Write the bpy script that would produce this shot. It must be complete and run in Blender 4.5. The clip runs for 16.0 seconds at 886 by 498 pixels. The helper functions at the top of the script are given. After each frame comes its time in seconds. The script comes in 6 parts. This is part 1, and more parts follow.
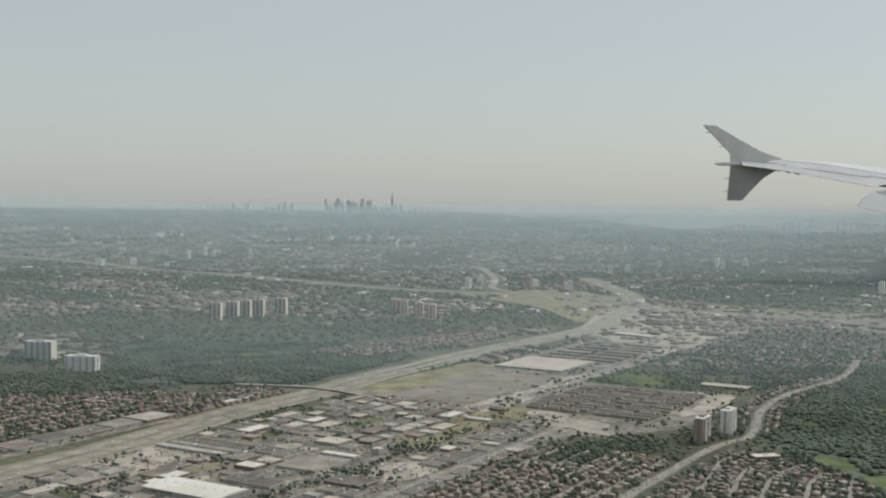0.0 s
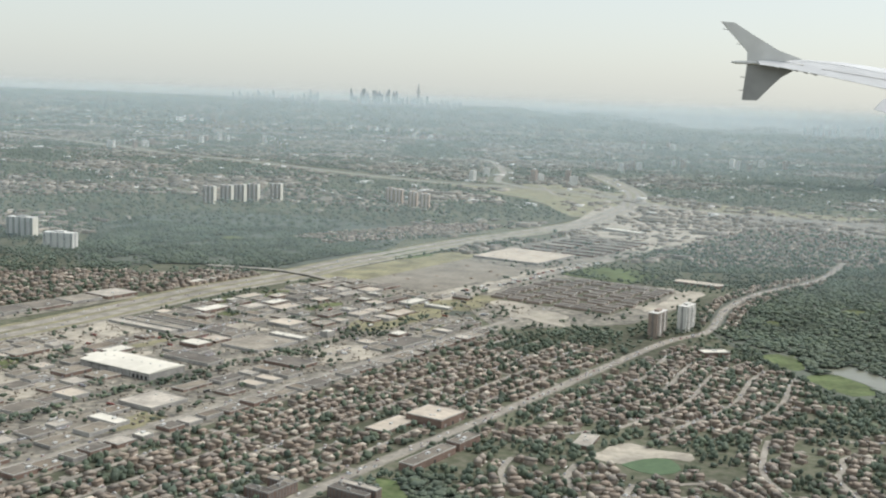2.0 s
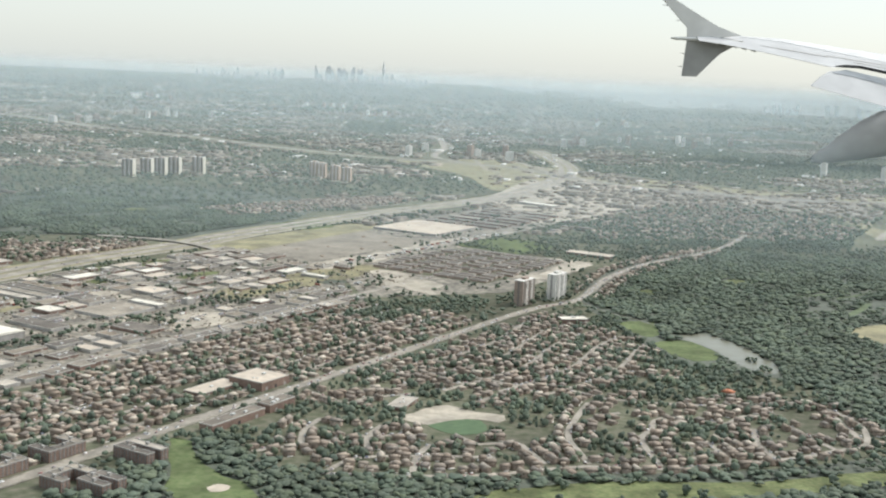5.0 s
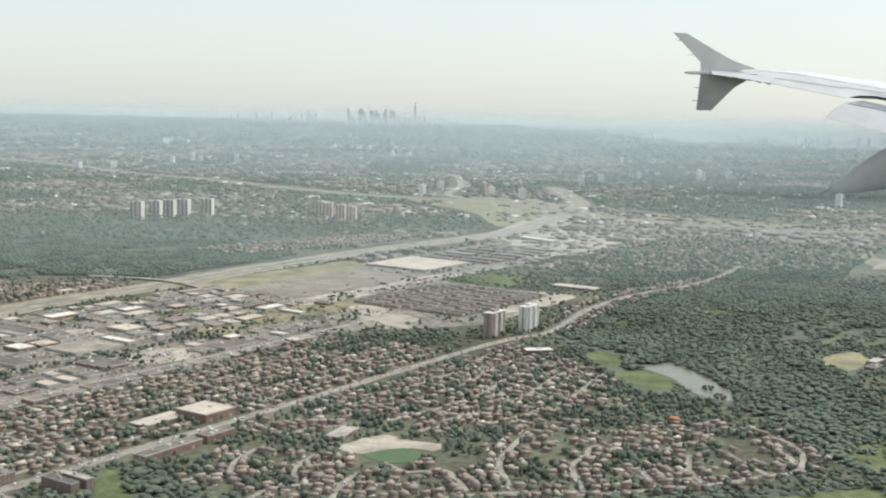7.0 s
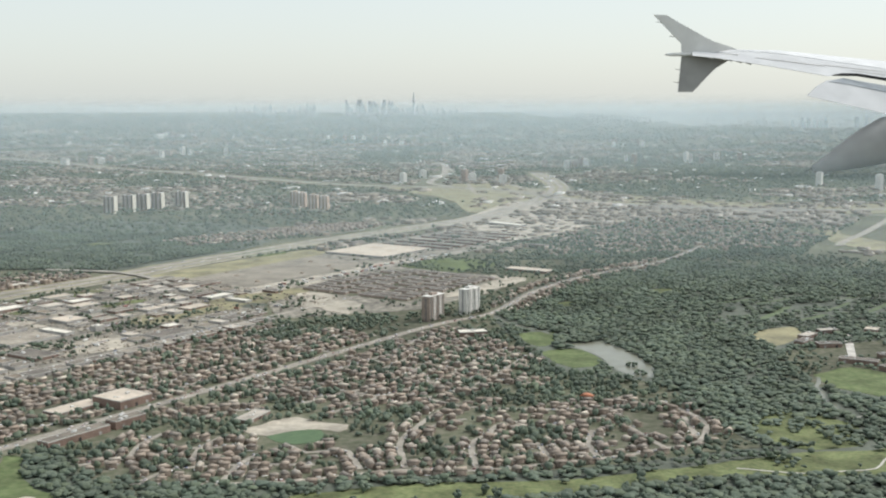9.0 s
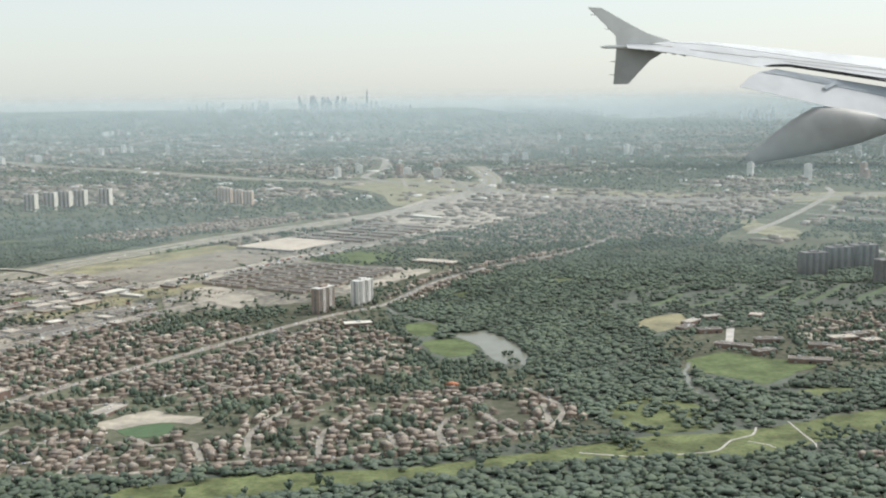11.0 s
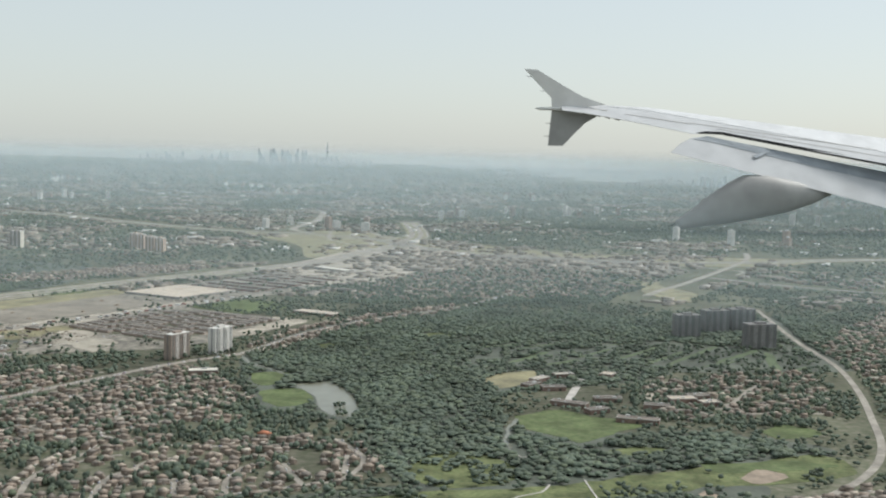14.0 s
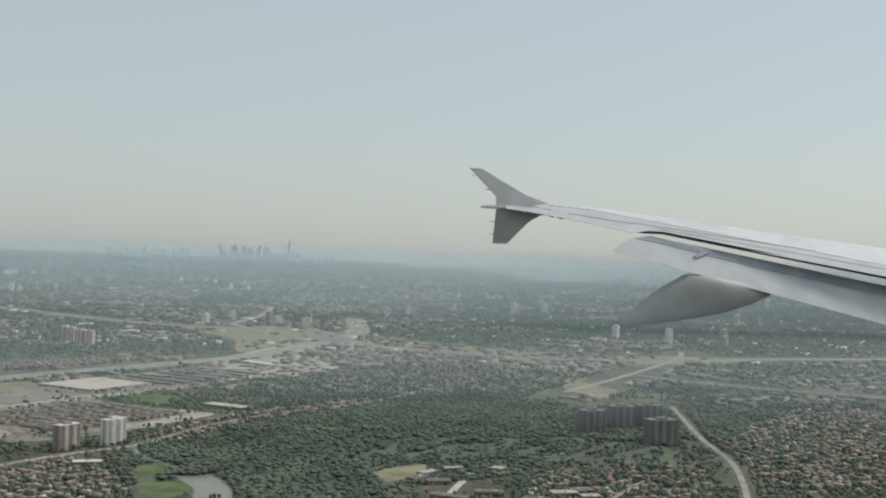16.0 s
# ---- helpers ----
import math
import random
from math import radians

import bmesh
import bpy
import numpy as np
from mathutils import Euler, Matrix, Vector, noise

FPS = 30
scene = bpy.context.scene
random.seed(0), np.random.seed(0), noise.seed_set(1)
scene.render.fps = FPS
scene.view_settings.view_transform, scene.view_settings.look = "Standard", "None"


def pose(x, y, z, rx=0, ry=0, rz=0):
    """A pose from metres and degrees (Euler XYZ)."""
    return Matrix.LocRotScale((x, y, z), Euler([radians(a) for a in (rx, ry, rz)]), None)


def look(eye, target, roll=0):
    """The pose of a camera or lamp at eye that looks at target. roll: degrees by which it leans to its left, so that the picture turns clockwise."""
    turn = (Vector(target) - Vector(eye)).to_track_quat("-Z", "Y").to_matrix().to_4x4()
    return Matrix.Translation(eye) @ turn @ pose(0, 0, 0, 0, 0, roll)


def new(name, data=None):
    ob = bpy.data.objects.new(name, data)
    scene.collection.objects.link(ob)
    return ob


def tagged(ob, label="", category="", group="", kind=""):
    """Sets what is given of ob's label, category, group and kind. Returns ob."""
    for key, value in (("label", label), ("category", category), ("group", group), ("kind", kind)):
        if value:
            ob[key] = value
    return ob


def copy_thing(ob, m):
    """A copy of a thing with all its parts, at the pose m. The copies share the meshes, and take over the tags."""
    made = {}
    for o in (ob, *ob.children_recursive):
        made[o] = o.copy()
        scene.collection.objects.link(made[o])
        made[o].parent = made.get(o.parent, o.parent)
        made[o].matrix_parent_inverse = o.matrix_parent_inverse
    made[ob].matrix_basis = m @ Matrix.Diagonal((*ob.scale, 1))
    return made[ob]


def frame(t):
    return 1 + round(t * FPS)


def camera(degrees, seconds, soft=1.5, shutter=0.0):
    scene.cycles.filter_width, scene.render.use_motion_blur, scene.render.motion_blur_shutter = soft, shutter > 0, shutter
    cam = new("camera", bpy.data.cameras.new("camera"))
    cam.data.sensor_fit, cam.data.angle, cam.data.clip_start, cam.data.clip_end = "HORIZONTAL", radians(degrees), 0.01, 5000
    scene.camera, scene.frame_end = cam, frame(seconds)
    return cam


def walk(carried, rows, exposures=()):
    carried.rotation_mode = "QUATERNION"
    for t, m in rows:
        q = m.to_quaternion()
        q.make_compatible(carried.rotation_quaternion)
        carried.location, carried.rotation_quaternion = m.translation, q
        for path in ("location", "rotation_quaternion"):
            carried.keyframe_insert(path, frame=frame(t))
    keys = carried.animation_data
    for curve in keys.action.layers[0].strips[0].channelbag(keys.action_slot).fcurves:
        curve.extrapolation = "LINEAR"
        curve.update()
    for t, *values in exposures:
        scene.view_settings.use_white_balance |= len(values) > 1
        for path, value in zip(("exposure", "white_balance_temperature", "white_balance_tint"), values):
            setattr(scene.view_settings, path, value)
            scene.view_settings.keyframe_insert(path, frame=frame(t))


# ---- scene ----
cam = camera(41.6, 16.0, 2.1)
PATH = [
    (0, (2.097, -3.937, 100.191), (2.051, -1.939, 100.105), 0.6),
    (0.5, (9.758, -2.215, 99.866), (9.704, -0.219, 99.747), 0.9),
    (1, (17.577, -0.886, 99.159), (17.503, 1.106, 98.995), -0.1),
    (1.5, (25.233, 0.012, 98.036), (25.151, 1.998, 97.815), 1.2),
    (2, (32.524, 1.429, 97.158), (32.43, 3.409, 96.891), 2.3),
    (2.5, (39.991, 2.521, 96.359), (39.876, 4.497, 96.07), 1.6),
    (3, (48.171, 3.117, 95.478), (48.058, 5.088, 95.157), 0.7),
    (3.5, (55.552, 3.373, 95.155), (55.44, 5.34, 94.814), 0.5),
    (4, (63.225, 3.874, 94.606), (63.125, 5.844, 94.273), 0.9),
    (4.5, (70.893, 4.208, 94.205), (70.832, 6.179, 93.874), 2.6),
    (5, (78.172, 2.853, 94.193), (78.119, 4.83, 93.893), 2.5),
    (5.2, (80.908, 2.353, 94.178), (80.853, 4.332, 93.893), 2.3),
    (7.3, (112.991, -0.72, 93.05), (112.861, 1.262, 92.816), 1.3),
    (7.5, (115.801, -0.796, 92.988), (115.672, 1.186, 92.754), 1.3),
    (8, (123.554, -0.493, 92.679), (123.426, 1.489, 92.44), 1.2),
    (8.5, (131.286, -0.939, 92.247), (131.146, 1.041, 92.007), 0.4),
    (9, (139.102, -1.31, 91.476), (138.959, 0.669, 91.224), -0.1),
    (9.2, (142.616, -1.383, 91.485), (142.482, 0.596, 91.226), 0.3),
    (11.3, (174.38, 2.773, 88.722), (174.31, 4.755, 88.463), -0.8),
    (11.5, (177.47, 3.458, 88.597), (177.406, 5.441, 88.34), -0.8),
    (12, (185.224, 4.401, 88.107), (185.174, 6.385, 87.862), -0.0),
    (12.5, (192.537, 4.817, 87.709), (192.504, 6.804, 87.482), 1.3),
    (13, (200.309, 5.382, 87.266), (200.283, 7.372, 87.064), 1.6),
    (13.5, (207.645, 5.31, 86.803), (207.622, 7.302, 86.625), 1.8),
    (14, (215.202, 5.407, 86.394), (215.176, 7.4, 86.234), 1.4),
    (14.5, (222.785, 5.802, 85.988), (222.772, 7.798, 85.873), 1.7),
    (15, (229.809, 5.569, 85.732), (229.815, 7.568, 85.666), 2.1),
    (15.5, (237.756, 4.187, 85.512), (237.775, 6.186, 85.488), 2.4),
    (16, (245.942, 1.911, 85.153), (245.964, 3.911, 85.163), 2.0),
]
EXPOSURES = [(0, 0.03, 6430, 10), (0.7, 0.18, 6430, 10), (1.5, 0.44, 6430, 10), (2.5, 0.68, 6430, 10), (3.5, 0.81, 6430, 10), (5, 0.78, 6430, 10), (7, 0.71, 6430, 10), (9, 0.66, 6430, 10), (12, 0.7, 6430, 10), (13.2, 0.56, 6380, 9.5), (14.5, 0.36, 6360, 9), (15.2, 0.22, 6340, 8.4), (16, 0.08, 6340, 8.4)]
walk(cam, [(t, look(eye, target, roll)) for t, eye, target, roll in PATH], EXPOSURES)

# ---- world, sun, haze ----
SUN_AZ, SUN_EL = radians(62), radians(50)      # azimuth clockwise from +y, elevation
world = bpy.data.worlds.new("sky")
scene.world = world
world.use_nodes = True
wt = world.node_tree
sky = wt.nodes.new("ShaderNodeTexSky")
sky.sky_type, sky.sun_disc = "NISHITA", False
sky.sun_elevation, sky.sun_rotation = SUN_EL, SUN_AZ
sky.air_density, sky.dust_density, sky.ozone_density, sky.altitude = 1.0, 2.0, 1.0, 300
wt.nodes["Background"].inputs[1].default_value = 0.165
veil = wt.nodes.new("ShaderNodeMix")          # a milky summer veil over the clear sky
veil.data_type = "RGBA"
veil.inputs[0].default_value = 0.8
veil.inputs[7].default_value = (2.72, 2.88, 2.76, 1)
wt.links.new(sky.outputs[0], veil.inputs[6])
wt.links.new(veil.outputs[2], wt.nodes["Background"].inputs[0])
lamp = bpy.data.lights.new("sun", "SUN")
lamp.energy, lamp.angle, lamp.color = 2.0, radians(22), (1.0, 0.965, 0.9)
sun = new("sun", lamp)
sun.matrix_world = look((0, 0, 500), (-math.sin(SUN_AZ) * math.cos(SUN_EL), -math.cos(SUN_AZ) * math.cos(SUN_EL), 500 - math.sin(SUN_EL)))

# ---- materials ----


def ramp_node(nt, colours):
    ramp = nt.nodes.new("ShaderNodeValToRGB")
    els = ramp.color_ramp.elements
    while len(els) < len(colours):
        els.new(0.5)
    for i, c in enumerate(colours):
        els[i].position = i / max(1, len(colours) - 1)
        els[i].color = (*c, 1)
    return ramp


def surface(name, colours, size=2.0, rough=0.85, stain=0.3, stain_size=12.0, palette=None, by="island", bump=0.0, metal=0.0, spec=0.5, contrast=(0.32, 0.68)):
    """Procedural surface: grain over the given colours, broad stains, and where a palette is given a colour per piece."""
    m = bpy.data.materials.new(name)
    m.use_nodes = True
    nt = m.node_tree
    bsdf = nt.nodes["Principled BSDF"]
    geo = nt.nodes.new("ShaderNodeNewGeometry")
    fine = nt.nodes.new("ShaderNodeTexNoise")
    fine.inputs["Scale"].default_value, fine.inputs["Detail"].default_value = 1 / size, 5
    nt.links.new(geo.outputs["Position"], fine.inputs["Vector"])
    span = nt.nodes.new("ShaderNodeMapRange")
    span.inputs[1].default_value, span.inputs[2].default_value = contrast
    nt.links.new(fine.outputs[0], span.inputs[0])
    grain = ramp_node(nt, colours)
    nt.links.new(span.outputs[0], grain.inputs[0])
    out = grain.outputs[0]
    if palette:
        pick = ramp_node(nt, palette)
        pick.color_ramp.interpolation = "CONSTANT" if by == "object" else "LINEAR"
        if by == "object":
            info = nt.nodes.new("ShaderNodeObjectInfo")
            nt.links.new(info.outputs["Random"], pick.inputs[0])
        else:
            nt.links.new(geo.outputs["Random Per Island"], pick.inputs[0])
        mul = nt.nodes.new("ShaderNodeMix")
        mul.data_type, mul.blend_type = "RGBA", "MULTIPLY"
        mul.inputs[0].default_value = 1.0
        nt.links.new(out, mul.inputs[6])
        nt.links.new(pick.outputs[0], mul.inputs[7])
        out = mul.outputs[2]
    if stain:
        broad = nt.nodes.new("ShaderNodeTexNoise")
        broad.inputs["Scale"].default_value, broad.inputs["Detail"].default_value = 1 / stain_size, 4
        nt.links.new(geo.outputs["Position"], broad.inputs["Vector"])
        amount = nt.nodes.new("ShaderNodeMapRange")
        amount.inputs[1].default_value, amount.inputs[2].default_value = 0.35, 0.65
        amount.inputs[3].default_value, amount.inputs[4].default_value = 1 - stain, 1 + stain * 0.6
        nt.links.new(broad.outputs[0], amount.inputs[0])
        scaled = nt.nodes.new("ShaderNodeVectorMath")
        scaled.operation = "SCALE"
        nt.links.new(out, scaled.inputs[0])
        nt.links.new(amount.outputs[0], scaled.inputs["Scale"])
        out = scaled.outputs[0]
    nt.links.new(out, bsdf.inputs["Base Color"])
    bsdf.inputs["Roughness"].default_value = rough
    bsdf.inputs["Metallic"].default_value = metal
    bsdf.inputs["Specular IOR Level"].default_value = spec
    if bump:
        b = nt.nodes.new("ShaderNodeBump")
        b.inputs["Strength"].default_value, b.inputs["Distance"].default_value = bump, size * 0.3
        nt.links.new(fine.outputs[0], b.inputs["Height"])
        nt.links.new(b.outputs[0], bsdf.inputs["Normal"])
    return m


GREENS = [(0.8, 0.85, 0.86), (0.95, 0.98, 0.95), (1.02, 1, 0.95), (0.86, 0.9, 0.91), (1.12, 1.1, 0.92), (0.84, 0.88, 0.86), (1.0, 1.03, 0.94), (1.05, 1.02, 0.9)]
ROOFS = [(0.6, 0.54, 0.49), (0.95, 0.86, 0.79), (0.5, 0.47, 0.45), (1.2, 1.1, 1.0), (0.78, 0.68, 0.6), (1.0, 0.95, 0.9), (0.62, 0.59, 0.58), (1.7, 1.65, 1.56), (0.86, 0.74, 0.66), (0.7, 0.68, 0.68), (1.0, 0.86, 0.76), (0.88, 0.84, 0.8)]
WALLS = [(0.5, 0.45, 0.4), (0.62, 0.58, 0.53), (0.52, 0.47, 0.42), (0.95, 0.92, 0.88), (0.45, 0.4, 0.36), (0.58, 0.53, 0.48)]
FLATS = [(0.5, 0.46, 0.41), (0.7, 0.64, 0.55), (0.85, 0.8, 0.72), (0.42, 0.39, 0.36), (0.6, 0.52, 0.43), (1.3, 1.25, 1.18), (0.55, 0.51, 0.46), (0.65, 0.6, 0.52)]
M = {
    "land": surface("land", [(0.085, 0.096, 0.058), (0.125, 0.13, 0.088), (0.18, 0.17, 0.13)], 3.0, 0.9, 0.35, 60, spec=0.25),
    "floor": surface("forest_floor", [(0.075, 0.088, 0.066), (0.1, 0.115, 0.085)], 2.0, 0.7, 0.3, 14),
    "lawn": surface("lawn", [(0.088, 0.122, 0.052), (0.122, 0.156, 0.068), (0.148, 0.172, 0.088)], 2.0, 0.9, 0.32, 9, spec=0.25),
    "earth": surface("brown_earth", [(0.25, 0.2, 0.15), (0.34, 0.27, 0.205)], 2.0, 0.8, 0.25, 5),
    "dark_roof": surface("dark_brown_roof", [(0.15, 0.13, 0.115), (0.21, 0.185, 0.165)], 0.6, 0.8, 0.2, 6, [(0.8, 0.78, 0.76), (1.1, 1.05, 1.0), (0.95, 0.92, 0.9), (1.35, 1.28, 1.2)], "object"),
    "pitch": surface("sports_lawn", [(0.062, 0.112, 0.05), (0.085, 0.14, 0.062)], 2.0, 0.7, 0.15, 6),
    "fairway": surface("fairway_grass", [(0.1, 0.137, 0.076), (0.132, 0.168, 0.095)], 2.0, 0.95, 0.2, 9),
    "meadow": surface("meadow", [(0.1, 0.128, 0.056), (0.142, 0.165, 0.074), (0.175, 0.186, 0.092)], 1.4, 0.9, 0.42, 9, bump=0.5, spec=0.25),
    "dry": surface("dry_grass", [(0.2, 0.184, 0.1), (0.285, 0.26, 0.15)], 2.0, 0.7, 0.35, 12),
    "sand": surface("bare_earth", [(0.336, 0.3, 0.24), (0.468, 0.422, 0.348)], 2.0, 0.7, 0.3, 9),
    "road": surface("road_surface", [(0.192, 0.18, 0.162), (0.288, 0.27, 0.24)], 2.0, 0.7, 0.2, 20),
    "street": surface("street_surface", [(0.255, 0.232, 0.196), (0.35, 0.32, 0.272)], 1.2, 0.7, 0.3, 8),
    "yard": surface("yard_surface", [(0.115, 0.106, 0.086), (0.22, 0.2, 0.164), (0.33, 0.3, 0.24)], 3.0, 0.7, 0.4, 12),
    "lot": surface("lot_surface", [(0.2, 0.178, 0.145), (0.29, 0.26, 0.21)], 2.2, 0.7, 0.28, 16),
    "kerb": surface("kerb_stone", [(0.42, 0.396, 0.36), (0.54, 0.516, 0.48)], 0.6, 0.9, 0.2, 5),
    "leaf": surface("leaves", [(0.088, 0.111, 0.088), (0.11, 0.137, 0.106), (0.138, 0.165, 0.124)], 0.32, 0.85, 0.3, 26, GREENS, spec=0.35, bump=0.7),
    "bark": surface("bark", [(0.072, 0.054, 0.036), (0.144, 0.108, 0.078)], 0.2, 0.95, 0.2, 1),
    "roof": surface("roof_shingle", [(0.27, 0.245, 0.215), (0.372, 0.34, 0.3)], 0.5, 0.7, 0.2, 6, ROOFS),
    "roof_o": surface("roof_shingle_single", [(0.27, 0.245, 0.215), (0.372, 0.34, 0.3)], 0.5, 0.7, 0.2, 6, ROOFS, "object"),
    "wall": surface("house_wall", [(0.38, 0.325, 0.275), (0.45, 0.395, 0.345)], 0.4, 0.7, 0.2, 5, WALLS),
    "wall_o": surface("house_wall_single", [(0.38, 0.325, 0.275), (0.45, 0.395, 0.345)], 0.4, 0.7, 0.2, 5, WALLS, "object"),
    "flat": surface("flat_roof", [(0.288, 0.27, 0.246), (0.408, 0.384, 0.348)], 1.5, 0.7, 0.3, 8, FLATS, "object"),
    "flat_i": surface("flat_roof_far", [(0.288, 0.27, 0.246), (0.408, 0.384, 0.348)], 1.5, 0.7, 0.3, 8, FLATS),
    "white": surface("white_roof_membrane", [(0.66, 0.625, 0.54), (0.74, 0.705, 0.62)], 2.0, 0.7, 0.08, 12),
    "beige_roof": surface("beige_roof", [(0.456, 0.396, 0.324), (0.576, 0.504, 0.42)], 2.0, 0.85, 0.15, 10),
    "panel": surface("metal_wall_panel", [(0.3, 0.288, 0.27), (0.396, 0.384, 0.36)], 1.0, 0.7, 0.2, 6),
    "brick": surface("brick_wall", [(0.18, 0.12, 0.096), (0.264, 0.186, 0.15)], 0.4, 0.9, 0.25, 5),
    "concrete": surface("pale_concrete", [(0.6, 0.588, 0.552), (0.744, 0.72, 0.684)], 0.8, 0.85, 0.12, 6),
    "tower_grey": surface("grey_concrete", [(0.336, 0.33, 0.312), (0.432, 0.42, 0.402)], 0.8, 0.85, 0.15, 6),
    "tower_brown": surface("brown_brick_tower", [(0.312, 0.246, 0.204), (0.396, 0.318, 0.27)], 0.8, 0.85, 0.15, 6),
    # brick darkened in its colour for the shaded, backlit faces of the golf-course towers
    "tower_backlit": surface("backlit_brick_tower", [(0.18, 0.168, 0.162), (0.24, 0.226, 0.218)], 0.8, 0.85, 0.15, 6),
    "tower_pink": surface("tan_brick_tower", [(0.54, 0.408, 0.324), (0.648, 0.504, 0.408)], 0.8, 0.85, 0.15, 6),
    "glass": surface("window_glass", [(0.1, 0.105, 0.1), (0.16, 0.165, 0.16)], 1.0, 0.45, 0.1, 3, spec=0.4),
    "slab": surface("balcony_slab", [(0.6, 0.588, 0.552), (0.72, 0.702, 0.672)], 0.8, 0.85, 0.1, 4),
    "unit": surface("rooftop_metal", [(0.48, 0.48, 0.468), (0.66, 0.66, 0.648)], 0.5, 0.5, 0.1, 2, metal=0.4),
    # haze is put into this pale blue-grey, so the skyline stays faint
    "haze_tower": surface("far_tower_hazed", [(0.58, 0.61, 0.63), (0.66, 0.69, 0.71)], 6, 0.8, 0.15, 30),
    "paint": surface("white_wing_paint", [(0.5, 0.51, 0.52), (0.56, 0.57, 0.58)], 30, 0.75, 0.06, 60, spec=0.12),
    # fairing grey with underside shade put into the colour, also on the lower fin
    "paint_grey_shaded": surface("grey_shaded_wing_paint", [(0.33, 0.325, 0.315), (0.4, 0.395, 0.385)], 20, 0.5, 0.1, 50, spec=0.4),
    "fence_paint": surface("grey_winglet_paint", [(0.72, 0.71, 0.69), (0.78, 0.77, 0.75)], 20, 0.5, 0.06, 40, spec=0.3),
    "wing_edge": surface("pale_leading_edge", [(0.62, 0.63, 0.64), (0.68, 0.69, 0.7)], 20, 0.6, 0.06, 40, spec=0.15),
    "flap_metal": surface("bare_flap_metal", [(0.3, 0.33, 0.36), (0.37, 0.4, 0.43)], 20, 0.7, 0.1, 40, spec=0.2),
    "dark": surface("dark_gap", [(0.03, 0.03, 0.03), (0.05, 0.05, 0.05)], 10, 0.8, 0.1, 30),
    "car": surface("car_paint", [(0.5, 0.5, 0.5), (0.6, 0.6, 0.6)], 1, 0.3, 0, 5, [(0.1, 0.1, 0.1), (1.4, 1.4, 1.4), (0.5, 0.5, 0.55), (0.45, 0.14, 0.11), (1.3, 1.3, 1.25), (0.1, 0.15, 0.3)]),
    "car_o": surface("car_paint_single", [(0.5, 0.5, 0.5), (0.6, 0.6, 0.6)], 1, 0.3, 0, 5, [(0.1, 0.1, 0.1), (1.4, 1.4, 1.4), (0.5, 0.5, 0.55), (0.45, 0.14, 0.11), (1.3, 1.3, 1.25), (0.1, 0.15, 0.3)], "object"),
    "terracotta": surface("orange_roof", [(0.504, 0.192, 0.108), (0.6, 0.252, 0.144)], 1, 0.85, 0.2, 3),
}


def water_material():
    m = surface("pond_water", [(0.16, 0.16, 0.12), (0.2, 0.2, 0.155)], 8, 0.25, 0.15, 30, spec=0.5)
    return m


M["water"] = water_material()


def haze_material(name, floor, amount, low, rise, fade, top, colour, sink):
    """Stand-in for hazy air: a tinted sheet, mostly clear, scattering a little of the daylight, thinning out towards
    the ground line and high up.
    """
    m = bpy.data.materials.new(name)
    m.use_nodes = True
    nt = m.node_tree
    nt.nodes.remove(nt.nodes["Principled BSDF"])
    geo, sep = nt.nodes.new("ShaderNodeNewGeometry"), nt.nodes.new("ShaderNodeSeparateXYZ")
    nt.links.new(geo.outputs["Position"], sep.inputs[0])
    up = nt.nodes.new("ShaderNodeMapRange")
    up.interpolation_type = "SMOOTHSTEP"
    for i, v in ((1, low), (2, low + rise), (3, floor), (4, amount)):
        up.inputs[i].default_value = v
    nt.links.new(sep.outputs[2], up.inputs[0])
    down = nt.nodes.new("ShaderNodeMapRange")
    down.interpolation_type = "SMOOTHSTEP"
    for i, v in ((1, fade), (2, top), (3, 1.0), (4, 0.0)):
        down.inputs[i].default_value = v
    lower = nt.nodes.new("ShaderNodeMapRange")      # the sheet fades out lower towards the east, clear of the wing
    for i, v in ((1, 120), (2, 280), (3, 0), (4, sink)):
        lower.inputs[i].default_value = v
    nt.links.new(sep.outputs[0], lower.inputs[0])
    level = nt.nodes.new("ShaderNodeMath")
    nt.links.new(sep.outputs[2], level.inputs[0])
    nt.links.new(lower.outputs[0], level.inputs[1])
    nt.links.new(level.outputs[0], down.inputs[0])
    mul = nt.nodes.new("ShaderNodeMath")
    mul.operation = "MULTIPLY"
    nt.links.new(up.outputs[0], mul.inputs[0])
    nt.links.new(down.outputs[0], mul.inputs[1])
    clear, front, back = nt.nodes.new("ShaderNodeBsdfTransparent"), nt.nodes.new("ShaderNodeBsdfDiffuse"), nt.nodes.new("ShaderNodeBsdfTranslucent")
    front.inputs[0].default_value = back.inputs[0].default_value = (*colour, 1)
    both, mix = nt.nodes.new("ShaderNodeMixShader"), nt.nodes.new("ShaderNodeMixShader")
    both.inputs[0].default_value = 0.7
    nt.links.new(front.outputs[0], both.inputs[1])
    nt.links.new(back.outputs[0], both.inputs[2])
    side = nt.nodes.new("ShaderNodeMapRange")      # denser towards the sunny side, standing in for glare
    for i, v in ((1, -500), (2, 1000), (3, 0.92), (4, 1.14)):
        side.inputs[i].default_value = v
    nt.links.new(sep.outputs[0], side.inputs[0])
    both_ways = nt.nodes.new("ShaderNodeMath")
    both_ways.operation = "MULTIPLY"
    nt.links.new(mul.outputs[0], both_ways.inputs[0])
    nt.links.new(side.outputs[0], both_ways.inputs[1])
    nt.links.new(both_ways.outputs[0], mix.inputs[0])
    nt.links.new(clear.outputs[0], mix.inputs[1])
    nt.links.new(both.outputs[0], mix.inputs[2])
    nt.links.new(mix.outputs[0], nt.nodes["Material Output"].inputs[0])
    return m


# ---- mesh helpers ----


